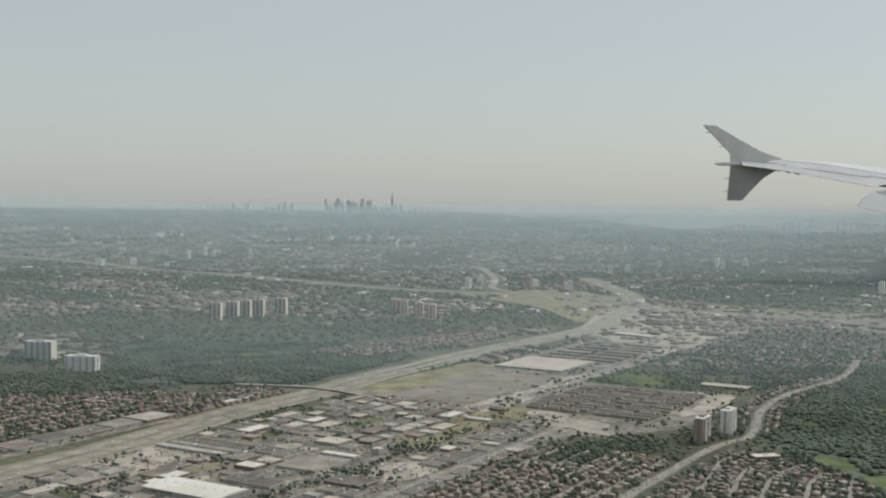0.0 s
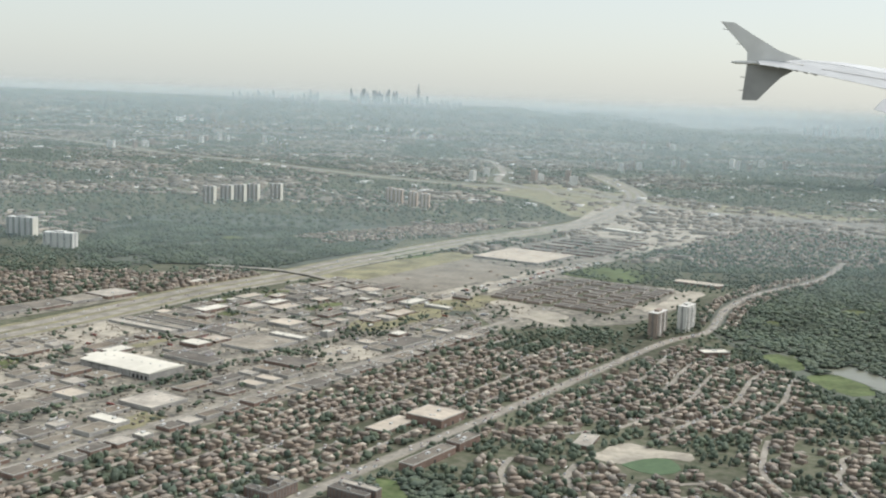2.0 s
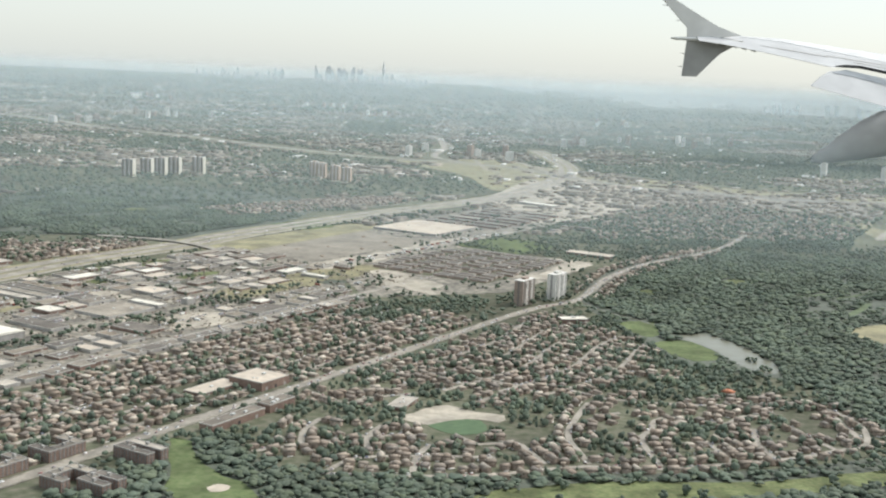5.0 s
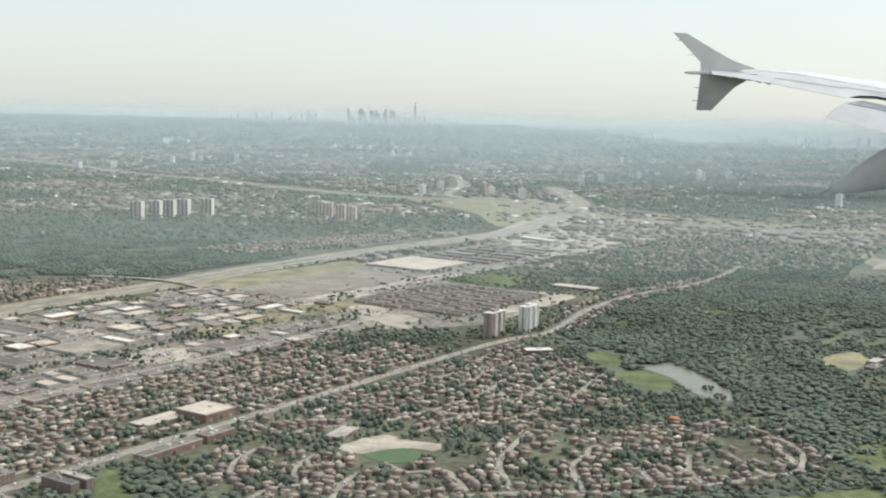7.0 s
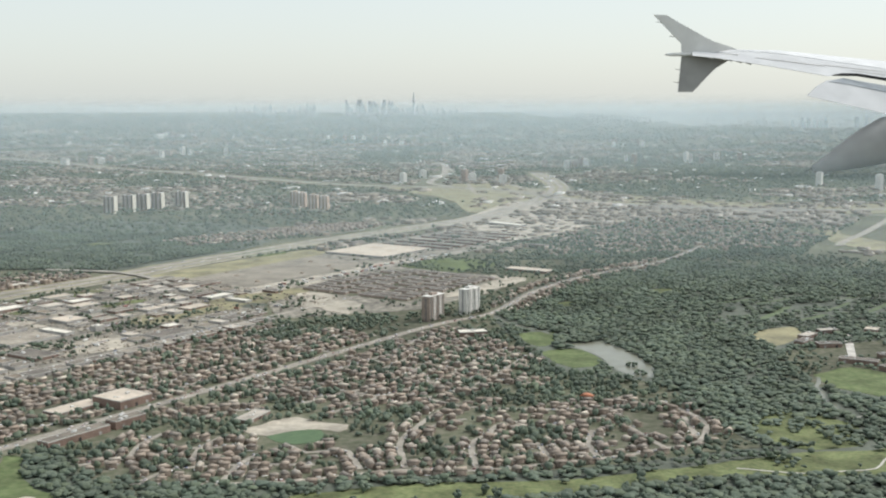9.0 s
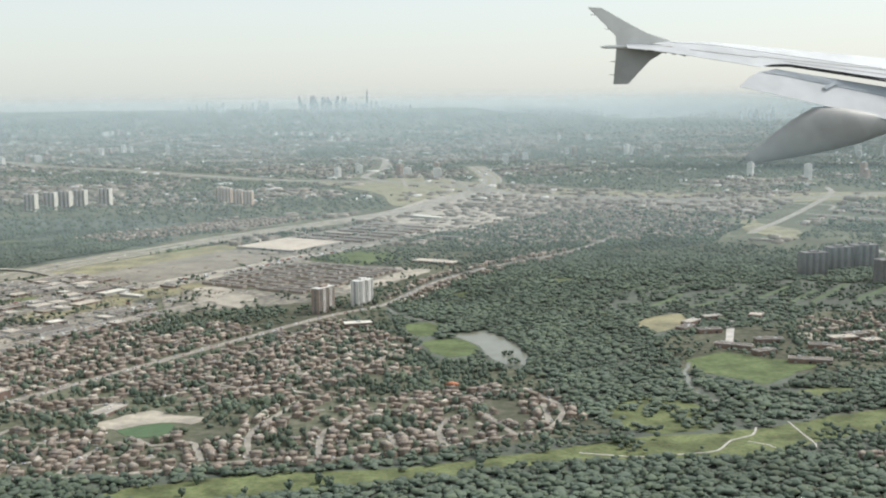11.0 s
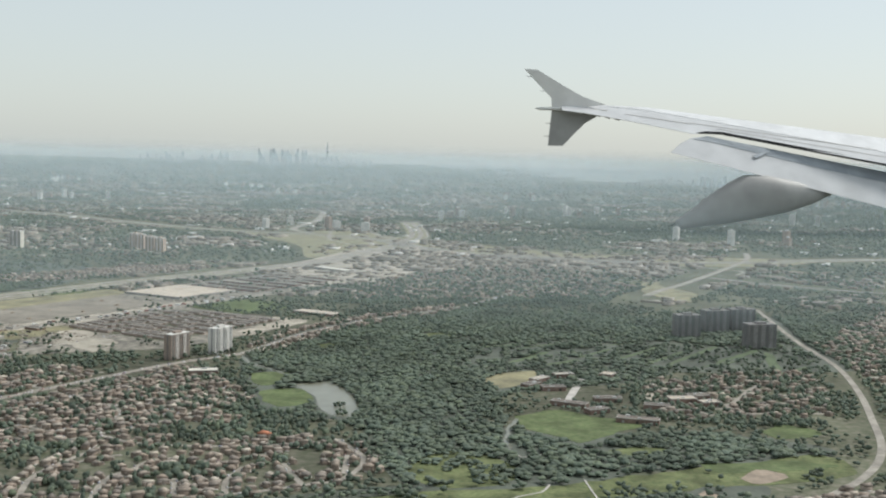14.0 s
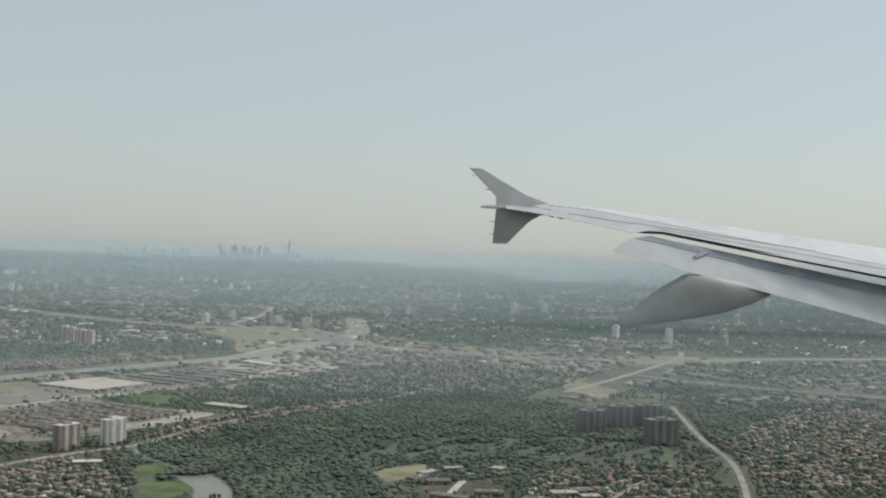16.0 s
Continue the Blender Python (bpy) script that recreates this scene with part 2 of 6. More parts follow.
class Soup:
    """Collects many small pieces into one mesh."""

    def __init__(self):
        self.v, self.f, self.n = [], [], 0

    def add(self, verts, tris):
        self.v.append(np.asarray(verts, dtype=np.float32))
        self.f.append(np.asarray(tris, dtype=np.int32) + self.n)
        self.n += len(verts)

    def many(self, template, tris, at, scale, turn, jitter=0.0, rng=None):
        """Copies of a template at places, each scaled, turned about z and roughened."""
        k, n = len(at), len(template)
        if not k:
            return
        c, s = np.cos(turn)[:, None], np.sin(turn)[:, None]
        t = template[None] * scale[:, None, :]
        if jitter:
            t = t * (1 + jitter * (rng.random((k, n, 1)) - 0.5) * 2)
        x, y = t[..., 0] * c - t[..., 1] * s, t[..., 0] * s + t[..., 1] * c
        v = np.stack([x, y, t[..., 2]], -1) + at[:, None, :]
        f = tris[None] + (np.arange(k) * n)[:, None, None]
        self.add(v.reshape(-1, 3), f.reshape(-1, 3))

    def mesh(self, name, material, smooth=False):
        v, f = np.concatenate(self.v), np.concatenate(self.f)
        me = bpy.data.meshes.new(name)
        me.vertices.add(len(v))
        me.vertices.foreach_set("co", v.ravel())
        me.loops.add(f.size)
        me.loops.foreach_set("vertex_index", f.ravel())
        me.polygons.add(len(f))
        me.polygons.foreach_set("loop_start", np.arange(0, f.size, 3, dtype=np.int32))
        me.update(calc_edges=True)
        me.materials.append(material)
        if smooth:
            me.polygons.foreach_set("use_smooth", np.ones(len(f), dtype=bool))
        return me


def part(name, bm, material, parent=None, label=""):
    me = bpy.data.meshes.new(name)
    bm.normal_update()
    bm.to_mesh(me)
    bm.free()
    me.materials.append(material)
    ob = new(name, me)
    ob.parent = parent
    if label:
        tagged(ob, label)
    return ob


def shared(name, me, parent, m=None, label=""):
    """One more object on a mesh that exists already."""
    ob = new(name, me)
    ob.parent = parent
    if m is not None:
        ob.matrix_local = m
    if label:
        tagged(ob, label)
    return ob


def boxes(*specs, bevel=0.0):
    """A bmesh of boxes, each (x0, x1, y0, y1, z0, z1)."""
    bm = bmesh.new()
    for x0, x1, y0, y1, z0, z1 in specs:
        made = bmesh.ops.create_cube(bm, size=1, matrix=Matrix.Translation(((x0 + x1) / 2, (y0 + y1) / 2, (z0 + z1) / 2)) @ Matrix.Diagonal((x1 - x0, y1 - y0, z1 - z0, 1)))
        if bevel:
            bmesh.ops.bevel(bm, geom=list({e for v in made["verts"] for e in v.link_edges}), offset=bevel, segments=1, affect="EDGES")
    return bm


def prism(points, z0, z1):
    """A bmesh of a plan outline raised from z0 to z1."""
    bm = bmesh.new()
    low, high = [bm.verts.new((x, y, z0)) for x, y in points], [bm.verts.new((x, y, z1)) for x, y in points]
    n = len(points)
    bm.faces.new(high)
    bm.faces.new(low[::-1])
    for i in range(n):
        bm.faces.new((low[i], low[(i + 1) % n], high[(i + 1) % n], high[i]))
    bmesh.ops.recalc_face_normals(bm, faces=bm.faces)
    return bm


def group_head(name, m, label, category, group=""):
    head = new(name)
    head.matrix_world = m
    head.empty_display_size = 1
    return tagged(head, label, category, group)


# ---- the plan: a town grid along the avenue ----
A0, ADIR = np.array((-30.0, 234.0)), np.array((0.489, 0.872))
BDIR = np.array((-0.872, 0.489))
GRID = math.atan2(0.872, 0.489)


def grid(a, b):
    """World place of a metres along the avenue and b metres across it (to its northern side)."""
    return A0 + a * ADIR + b * BDIR


def to_grid(p):
    d = np.asarray(p) - A0
    return d @ ADIR, d @ BDIR


def rise(y):
    """The far land swells gently towards the horizon."""
    d = np.clip((np.asarray(y, dtype=float) - 2000) / 2900, 0, None)
    return 44 * d ** 1.6


def inside(poly, p):
    """Which of the points p lie in the outline."""
    p = np.asarray(p)
    hit = np.zeros(len(p), bool)
    q = np.asarray(poly, dtype=float)
    for (x0, y0), (x1, y1) in zip(q, np.roll(q, -1, 0)):
        if y0 != y1:
            hit ^= ((y0 > p[:, 1]) != (y1 > p[:, 1])) & (p[:, 0] < (x1 - x0) * (p[:, 1] - y0) / (y1 - y0) + x0)
    return hit


def near_line(line, p, width):
    """Which of the points p lie within width of a polyline."""
    p = np.asarray(p, dtype=float)
    hit = np.zeros(len(p), bool)
    for a, b in zip(np.asarray(line[:-1], dtype=float), np.asarray(line[1:], dtype=float)):
        d = b - a
        t = np.clip(((p - a) @ d) / (d @ d), 0, 1)
        hit |= np.hypot(*(p - a - t[:, None] * d).T) < width
    return hit


def smooth_line(points, step=6.0):
    """A polyline rounded by a spline through its points."""
    p = np.asarray(points, dtype=float)
    p = np.vstack([2 * p[0] - p[1], p, 2 * p[-1] - p[-2]])
    out = []
    for i in range(1, len(p) - 2):
        n = max(2, int(np.hypot(*(p[i + 1] - p[i])) / step))
        for t in np.linspace(0, 1, n, endpoint=False):
            out.append(0.5 * (2 * p[i] + (p[i + 1] - p[i - 1]) * t + (2 * p[i - 1] - 5 * p[i] + 4 * p[i + 1] - p[i + 2]) * t ** 2 + (3 * p[i] - p[i - 1] - 3 * p[i + 1] + p[i + 2]) * t ** 3))
    return np.array(out + [p[-2]])


def ribbon(line, width, z, thick=0.05, shift=0.0):
    """A bmesh strip along a polyline, with a little thickness."""
    line = np.asarray(line, dtype=float)
    d = np.gradient(line, axis=0)
    d /= np.maximum(np.hypot(d[:, 0], d[:, 1]), 1e-6)[:, None]
    side = np.stack([-d[:, 1], d[:, 0]], 1)
    bm = bmesh.new()
    rows = []
    for p, s in zip(line, side):
        l, r = p + s * (shift + width / 2), p + s * (shift - width / 2)
        h = float(rise(p[1])) + z
        rows.append([bm.verts.new((*q, k)) for q, k in ((l, h - thick), (l, h), (r, h), (r, h - thick))])
    for u, v in zip(rows, rows[1:]):
        for i in range(3):
            bm.faces.new((u[i], v[i], v[i + 1], u[i + 1]))
    bmesh.ops.recalc_face_normals(bm, faces=bm.faces)
    return bm


def patch(name, outline, z, material, label, category, step=5.0, thick=0.06):
    """A flat piece of ground with a rounded outline."""
    p = np.asarray(outline + outline[:1], dtype=float)
    line = smooth_line(p, step)[:-1] if step else p[:-1]
    if material in (M["lawn"], M["meadow"], M["dry"], M["sand"]) and step:
        line = np.array([q + np.array((noise.noise((q[0] / 7, q[1] / 7, 1)), noise.noise((q[0] / 7, q[1] / 7, 9)))) * 2.2 for q in line])
    bm = prism([tuple(q) for q in line], z - thick, z)
    bmesh.ops.triangulate(bm, faces=[f for f in bm.faces if len(f.verts) > 4])
    ob = part(name, bm, material)
    return tagged(ob, label, category, kind="structure")

# ---- outlines and lines of the plan ----
AVENUE = smooth_line([(-90, 127), (-30, 234), (-11, 269), (10, 307), (31, 343), (56, 388), (101, 468), (124, 497), (143, 556), (170, 607), (215, 665), (250, 740)])
WORKS_STREET = np.array([grid(a, 70) for a in range(-170, 335, 8)])
MOTORWAY = smooth_line([tuple(grid(-190, 196)), tuple(grid(-40, 199)), (-154, 425), (-129, 481), (-107, 535), (-77, 590), (-54, 644), (3, 752), (60, 844), (98, 912), (124, 992), (154, 1105), (170, 1250), (150, 1500)])
FAR_MOTORWAY = smooth_line([(-900, 2000), (-547, 1700), (-436, 1575), (-286, 1470), (-154, 1345), (-40, 1262), (61, 1232), (125, 1190), (177, 1090), (233, 1035), (303, 1000), (370, 990), (477, 1020), (578, 1074), (900, 1180)], 14)
LINK_ROAD = smooth_line([(336, 748), (349, 777), (378, 833), (422, 928), (472, 1045), (490, 1120)])
OVERPASS = smooth_line([(-122, 609), (-102, 607), (-84, 604), (-67, 595), (-45, 573), (-39, 562)])
RAMP = smooth_line([(0, 1750), (18, 1690), (35, 1470), (29, 1314), (61, 1240)])
EAST_ROAD = smooth_line([(392, 690), (387, 634), (381, 566), (379, 505), (370, 450), (358, 400), (347, 360), (334, 332), (316, 308), (290, 285)])
FOOTPATH = smooth_line([(192, 286), (207, 283), (219, 285.6), (226.6, 288), (232, 297), (238.4, 301.7), (241, 309)], 3)
SPUR = smooth_line([(250.9, 314.5), (251.8, 303), (252.6, 293.3), (250.7, 289.3)], 3)
SIDE_PATH = smooth_line([(236, 296), (240.7, 293), (243, 286.4)], 3)
BROOK = smooth_line([(236, 386), (234.6, 378.5), (232, 372), (232.6, 366), (230.6, 356), (232.4, 350), (231.5, 345)], 3)
BANK_PATH = smooth_line([(231.5, 345), (233.3, 342.5), (235.1, 336.3), (240.5, 340), (246, 341)], 3)

POND = [(154, 434), (161, 437), (168, 439), (176, 425), (180, 412), (183, 396), (181, 383), (175, 384), (169, 396), (166, 412), (160, 424)]
FIELD_UPPER = [(136, 452), (143, 458), (150, 456), (149, 434), (143, 430), (138, 440)]
FIELD_LOWER = [(144, 420), (152, 425), (160, 425), (165, 406), (160, 395), (151, 399)]
FIELD_EAST = [(236, 390), (251, 402), (262, 392), (278, 384), (268, 372), (254, 356), (246, 366), (237, 374)]
FIELD_DRY = [(226, 453), (236, 468), (246, 474), (248, 462), (234, 436)]
MEADOW = [(80, 252), (88, 260), (112, 268), (151, 275), (191, 291), (213, 301), (230, 304), (252, 313), (288, 332), (325, 348), (330, 330), (311, 318), (282, 310), (249, 293), (233, 283), (205, 281), (178, 276), (152, 265), (120, 254), (90, 247)]
DIAMOND_PARK = [(4, 284), (10, 283), (14, 270), (20, 262), (28, 256), (34, 246), (36, 238), (20, 236), (13, 250), (9, 264)]
SCHOOL_SAND = [(60, 312), (66, 322), (73, 326), (80, 321), (90, 319), (87, 311), (78, 314), (68, 306)]
SCHOOL_LAWN = [(68, 306), (75, 312), (82, 313), (84, 304), (78, 299), (72, 301)]
POND_WOOD = [(132, 453), (126, 500), (150, 590), (219, 668), (280, 650), (335, 640), (420, 660), (450, 560), (400, 500), (371, 540), (318, 560), (300, 470), (231, 423), (234, 372), (300, 372), (330, 350), (252, 318), (221, 307), (203, 306), (195, 325), (191, 345), (181, 375), (150, 390)]
NORTH_WOOD = [(-209, 650), (-234, 791), (-190, 872), (-80, 860), (-30, 790), (-46, 668), (-82, 614), (-141, 612), (-180, 590)]
GOLF = [(203, 478), (242, 550), (309, 560), (371, 545), (400, 510), (367, 488), (293, 478), (235, 470)]
HOOD_NORTH = [tuple(grid(a, b)) for a, b in ((-70, 3), (245, 3), (240, 58), (-160, 58), (-160, 20))]
HOOD_SOUTH = [(-16, 250), (30, 335), (112, 470), (130, 450), (148, 400), (170, 375), (186, 362), (196, 318), (190, 305), (163, 289), (137, 277), (111, 273), (85, 266), (45, 262), (30, 270), (18, 286), (0, 280)]
HOOD_FAR = [(138, 668), (169, 830), (238, 925), (318, 925), (351, 817), (303, 700), (225, 680)]
HOOD_EAST = [(292, 462), (345, 485), (366, 500), (362, 450), (340, 385), (284, 386), (275, 430)]
HOOD_BEYOND = [(385, 560), (470, 700), (560, 700), (520, 520), (400, 420), (375, 440)]
HOOD_WEST = [tuple(grid(a, b)) for a, b in ((-60, 246), (190, 246), (200, 224), (285, 224), (288, 240), (255, 262), (200, 330), (60, 400), (-60, 380))]
WORKS = [tuple(grid(a, b)) for a, b in ((-190, 72), (245, 72), (300, 120), (600, 110), (660, 190), (-190, 192))]
AVENUE_STRIP = [(118, 500), (133, 560), (162, 615), (206, 675), (228, 668), (182, 600), (154, 550), (138, 497)]
HOOD_BAND = [(-105, 746), (-78, 795), (-39, 837), (15, 872), (44, 902), (27, 826), (-32, 756), (-72, 716)]
MALL = [(-57, 1143), (17, 1130), (36, 1079), (-31, 1046)]
RIGHT_WOOD = [(-27, 986), (20, 1030), (84, 1018), (72, 959), (15, 885)]
SIDE_ROAD = smooth_line([(404, 874), (442, 836), (500, 800), (600, 770), (760, 750)])
STREAM = smooth_line([(126, 489), (131, 476), (137, 468), (143, 461), (150, 452)], 3)
HOOD_NEAR_EAST = [(255, 282), (300, 300), (330, 318), (360, 320), (330, 270), (270, 265)]
LOT = [tuple(grid(a, b)) for a, b in ((302, 134), (303, 178), (413, 181), (397, 132))]
LOT_EDGE = [tuple(grid(a, b)) for a, b in ((296, 178), (300, 204), (430, 204), (425, 181))]
TOWNHOUSES = [tuple(grid(a, b)) for a, b in ((308, 42), (392, 42), (392, 108), (308, 108))]
INTERCHANGE = [(90, 960), (180, 905), (300, 950), (480, 985), (520, 1060), (400, 1060), (300, 1080), (180, 1200), (60, 1255), (-20, 1230), (60, 1100)]
COMMERCE = [(74, 851), (106, 983), (136, 1090), (193, 1057), (222, 920), (182, 840), (151, 778), (119, 755), (91, 777)]
PARKWAY = [(188, 1040), (258, 1043), (325, 1022), (394, 1001), (369, 886), (305, 911), (226, 911)]
INFIELD = [(56, 1293), (122, 1282), (173, 1118), (152, 1075), (101, 1051), (65, 1134)]
LOOP = smooth_line([(42, 1446), (93, 1362), (143, 1195), (173, 1072), (193, 1028)])
ROAD_FIELDS = [[(314, 378), (326, 388), (334, 377), (319, 367)], [(286, 333), (307, 341), (326, 338), (312, 330), (290, 326)]]
BARE = ROAD_FIELDS + [FIELD_UPPER, FIELD_LOWER, FIELD_EAST, FIELD_DRY, POND, DIAMOND_PARK, SCHOOL_SAND, SCHOOL_LAWN, LOT, LOT_EDGE, TOWNHOUSES]

# ---- large structure: ground, water, roads ----


def make_ground():
    xs = np.concatenate([np.linspace(-3600, -500, 9), np.linspace(-300, 600, 10), np.linspace(900, 4200, 9)])
    ys = np.concatenate([np.linspace(-1500, 100, 4), np.linspace(250, 1900, 8), np.linspace(2000, 4920, 26)])
    bm = bmesh.new()
    rows = [[bm.verts.new((x, y, float(rise(y)))) for x in xs] for y in ys]
    for r, q in zip(rows, rows[1:]):
        for i in range(len(xs) - 1):
            bm.faces.new((r[i], r[i + 1], q[i + 1], q[i]))
    ob = part("ground", bm, M["land"])
    for p in ob.data.polygons:
        p.use_smooth = True
    tagged(ob, "flat hazy suburban land reaching the horizon", "ground", kind="structure")


make_ground()
patch("water", POND, 0.08, M["water"], "murky grey-green pond among trees", "pond", 3)


def lake():
    """The great lake along the horizon, following the swell of the far land."""
    bm = bmesh.new()
    shore = [(120, 4700), (230, 4350), (376, 3920), (650, 3560), (979, 3470), (1463, 3410), (2600, 3350), (4200, 3300)]
    rows = []
    for x, y in shore:
        rows.append([bm.verts.new((x, y + (4910 - y) * t, float(rise(y + (4910 - y) * t)) + 1.0)) for t in np.linspace(0, 1, 9)])
    for r, q in zip(rows, rows[1:]):
        for i in range(8):
            bm.faces.new((r[i], r[i + 1], q[i + 1], q[i]))
    bmesh.ops.recalc_face_normals(bm, faces=bm.faces)
    tagged(part("water", bm, M["water"]), "wide pale lake under the haze at the horizon", "lake", kind="structure")


lake()


def road(name, line, width, z, material, label, shift=0.0, thick=0.05):
    return tagged(part(name, ribbon(line, width, z, thick, shift), material), label, "road", kind="structure")


road("grass_verge", MOTORWAY, 22, 0.05, M["dry"], "dry yellowish grass verge along the motorway")
road("grass_verge", FAR_MOTORWAY, 26, 0.04, M["dry"], "dry grass verge along the far motorway")
for s in (-4.6, 4.6):
    road("road", MOTORWAY, 6.4, 0.12, M["street"], "wide pale grey motorway carriageway", s)
    road("road", FAR_MOTORWAY, 7, 0.12, M["road"], "far pale motorway carriageway", s * 1.1)
road("road", MOTORWAY, 3.0, 0.115, M["street"], "narrow service road beside the motorway", -12)
road("road", LINK_ROAD, 5.5, 0.14, M["street"], "broad pale link road towards the motorway")
road("road", RAMP, 9, 0.14, M["street"], "pale curved slip road")
for i, line in enumerate(([(29, 1616), (64, 1384), (112, 1297), (149, 1205), (180, 1095), (199, 1055), (250, 1032)], [(64, 1384), (80, 1230), (91, 1152), (140, 1042), (108, 955), (93, 873)], [(60, 850), (118, 925), (150, 1030), (128, 1140), (70, 1215)], [(98, 900), (150, 955), (225, 1010), (300, 990)], [(300, 1010), (250, 1060), (190, 1090), (150, 1180)], [(340, 960), (400, 960), (440, 935), (430, 900)])):
    road("road", smooth_line(line), 3.6, 0.15 + 0.004 * i, M["street"], "pale curving slip road of a motorway junction")
road("road", EAST_ROAD, 2.5, 0.14, M["street"], "winding pale suburban road")
road("pavement", AVENUE, 4.6, 0.11, M["yard"], "worn pale pavements along the avenue")
road("avenue", AVENUE, 2.9, 0.14, M["street"], "long straight suburban avenue lined with buildings")
road("road", WORKS_STREET, 3.2, 0.1, M["street"], "straight street between warehouses and houses")
TRAILER_ROAD = np.array([grid(a, 121 - 0.02 * (a - 300)) for a in range(296, 484, 8)])
road("road", TRAILER_ROAD, 8.0, 0.13, M["street"], "pale paved strip beside the gravel lot")
road("road", SIDE_ROAD, 5, 0.15, M["road"], "pale road through distant woods")
road("water", STREAM, 1.4, 0.13, M["water"], "shallow stream flowing into the pond")
for line in (SIDE_PATH, BANK_PATH):
    road("footpath", line, 0.45, 0.16, M["kerb"], "pale gravel footpath through a valley")
road("footpath", FOOTPATH, 0.6, 0.16, M["kerb"], "pale gravel footpath across the meadow")
road("footpath", SPUR, 0.5, 0.16, M["kerb"], "pale gravel footpath across the meadow")
road("water", BROOK, 1.3, 0.12, M["water"], "narrow brook beside a playing field")
road("bridge", OVERPASS, 3.8, 0.95, M["street"], "concrete overpass across the motorway", thick=0.4)

patch("forest_floor", POND_WOOD, 0.04, M["floor"], "dark undergrowth of a wood round a pond", "forest floor")
patch("forest_floor", NORTH_WOOD, 0.04, M["floor"], "dark undergrowth of a wood below towers", "forest floor")
patch("forest_floor", [(28, 232), (36, 246), (60, 262), (85, 268), (150, 283), (190, 300), (225, 312), (262, 322), (300, 312), (262, 270), (150, 232)], 0.045, M["floor"], "dark undergrowth of a valley wood", "forest floor")
CLEARING = [(200, 318), (207, 334), (220, 342), (233, 326), (229, 309), (212, 304)]
GLADES = [[(196, 560), (205, 570), (214, 562), (204, 552)], [(150, 520), (158, 530), (163, 522), (156, 514)], [(258, 345), (270, 352), (282, 350), (270, 342)], [(-150, 720), (-138, 736), (-126, 728), (-136, 714)], [(-100, 760), (-88, 772), (-80, 760), (-90, 750)]]
patch("meadow", CLEARING, 0.06, M["meadow"], "bushy green clearing in a valley wood", "clearing")
for outline in GLADES:
    patch("meadow", outline, 0.06, M["meadow"], "small grassy glade in a wood", "glade")
patch("forest_floor", [(-22, 222), (0, 262), (14, 290), (34, 262), (44, 240), (20, 214)], 0.042, M["floor"], "dark undergrowth beside the avenue", "forest floor")
patch("meadow", MEADOW, 0.07, M["meadow"], "rough green meadow in a valley", "meadow")
for outline, lab in ((FIELD_UPPER, "mown green clearing beside a pond"), (FIELD_LOWER, "mown green clearing beside a pond"), (FIELD_EAST, "large mown playing field among trees"), (DIAMOND_PARK, "green park with a ball diamond"), (SCHOOL_LAWN, "deep green school lawn")):
    patch("lawn", outline, 0.09, M["pitch" if outline is SCHOOL_LAWN else "lawn"], lab, "lawn")
patch("field", FIELD_DRY, 0.09, M["dry"], "dry yellow grass field beside low flats", "field")
patch("sand_field", SCHOOL_SAND, 0.08, M["sand"], "pale bare earth school yard", "schoolyard")
patch("sand_field", [(21, 251), (23, 253.5), (26, 252.5), (25.5, 249.5), (22.5, 248.5)], 0.13, M["beige_roof"], "pale sand ball diamond on grass", "ball diamond", 1.0)
patch("pavement", WORKS, 0.03, M["yard"], "dusty paved yards of an industrial district", "industrial yard", 0)
patch("pavement", [tuple(grid(a, b)) for a, b in ((245, 64), (296, 26), (354, 24), (400, 30), (400, 122), (300, 124))], 0.035, M["yard"], "bare dusty building land", "building land", 0)
patch("pavement", [tuple(grid(a, b)) for a, b in ((-70, 222), (195, 222), (195, 245), (-70, 245))], 0.03, M["yard"], "paved yards of workshops beyond the motorway", "industrial yard", 0)
patch("pavement", [tuple(grid(a, b)) for a, b in ((-175, 59), (240, 59), (240, 72), (-175, 72))], 0.025, M["yard"], "paved yards of workshops along a street", "industrial yard", 0)
patch("pavement", LOT, 0.1, M["lot"], "vast brown-grey gravel lot beside the motorway", "parking lot", 0)
patch("grass_verge", LOT_EDGE, 0.045, M["dry"], "dry grass between a gravel lot and the motorway", "grass verge", 4)
patch("bare_ground", [tuple(grid(a, b)) for a, b in ((286, 117), (288, 126), (304, 131), (360, 127), (398, 130), (424, 127), (424, 121), (374, 118), (316, 112.5))], 0.114, M["sand"], "pale sandy haul road along a gravel lot", "bare ground", 4)
patch("pavement", INTERCHANGE, 0.03, M["dry"], "pale bare ground around a motorway junction", "junction", 12)
for outline in ([(33, 514), (42, 530), (56, 527), (66, 514), (58, 504), (44, 508)], [(96, 548), (118, 560), (122, 550), (102, 540)], [tuple(grid(90, 160)), tuple(grid(130, 165)), tuple(grid(130, 188)), tuple(grid(90, 186))], [tuple(grid(40, 120)), tuple(grid(66, 122)), tuple(grid(66, 150)), tuple(grid(40, 148))]):
    patch("bare_ground", outline, 0.11, M["sand"], "patch of bare pale earth", "bare ground")
patch("pavement", TOWNHOUSES, 0.055, M["land"], "worn grassy courts between the new terraces", "courts", 0)
for outline in (((352, 26), (398, 30), (398, 56), (386, 40), (330, 34)), ((268, 44), (288, 60), (308, 90), (298, 98), (276, 66))):
    patch("bare_ground", [tuple(grid(a, b)) for a, b in outline], 0.115, M["sand"], "bare pale earth of a building site", "bare ground", 3)
rng = np.random.default_rng(8)
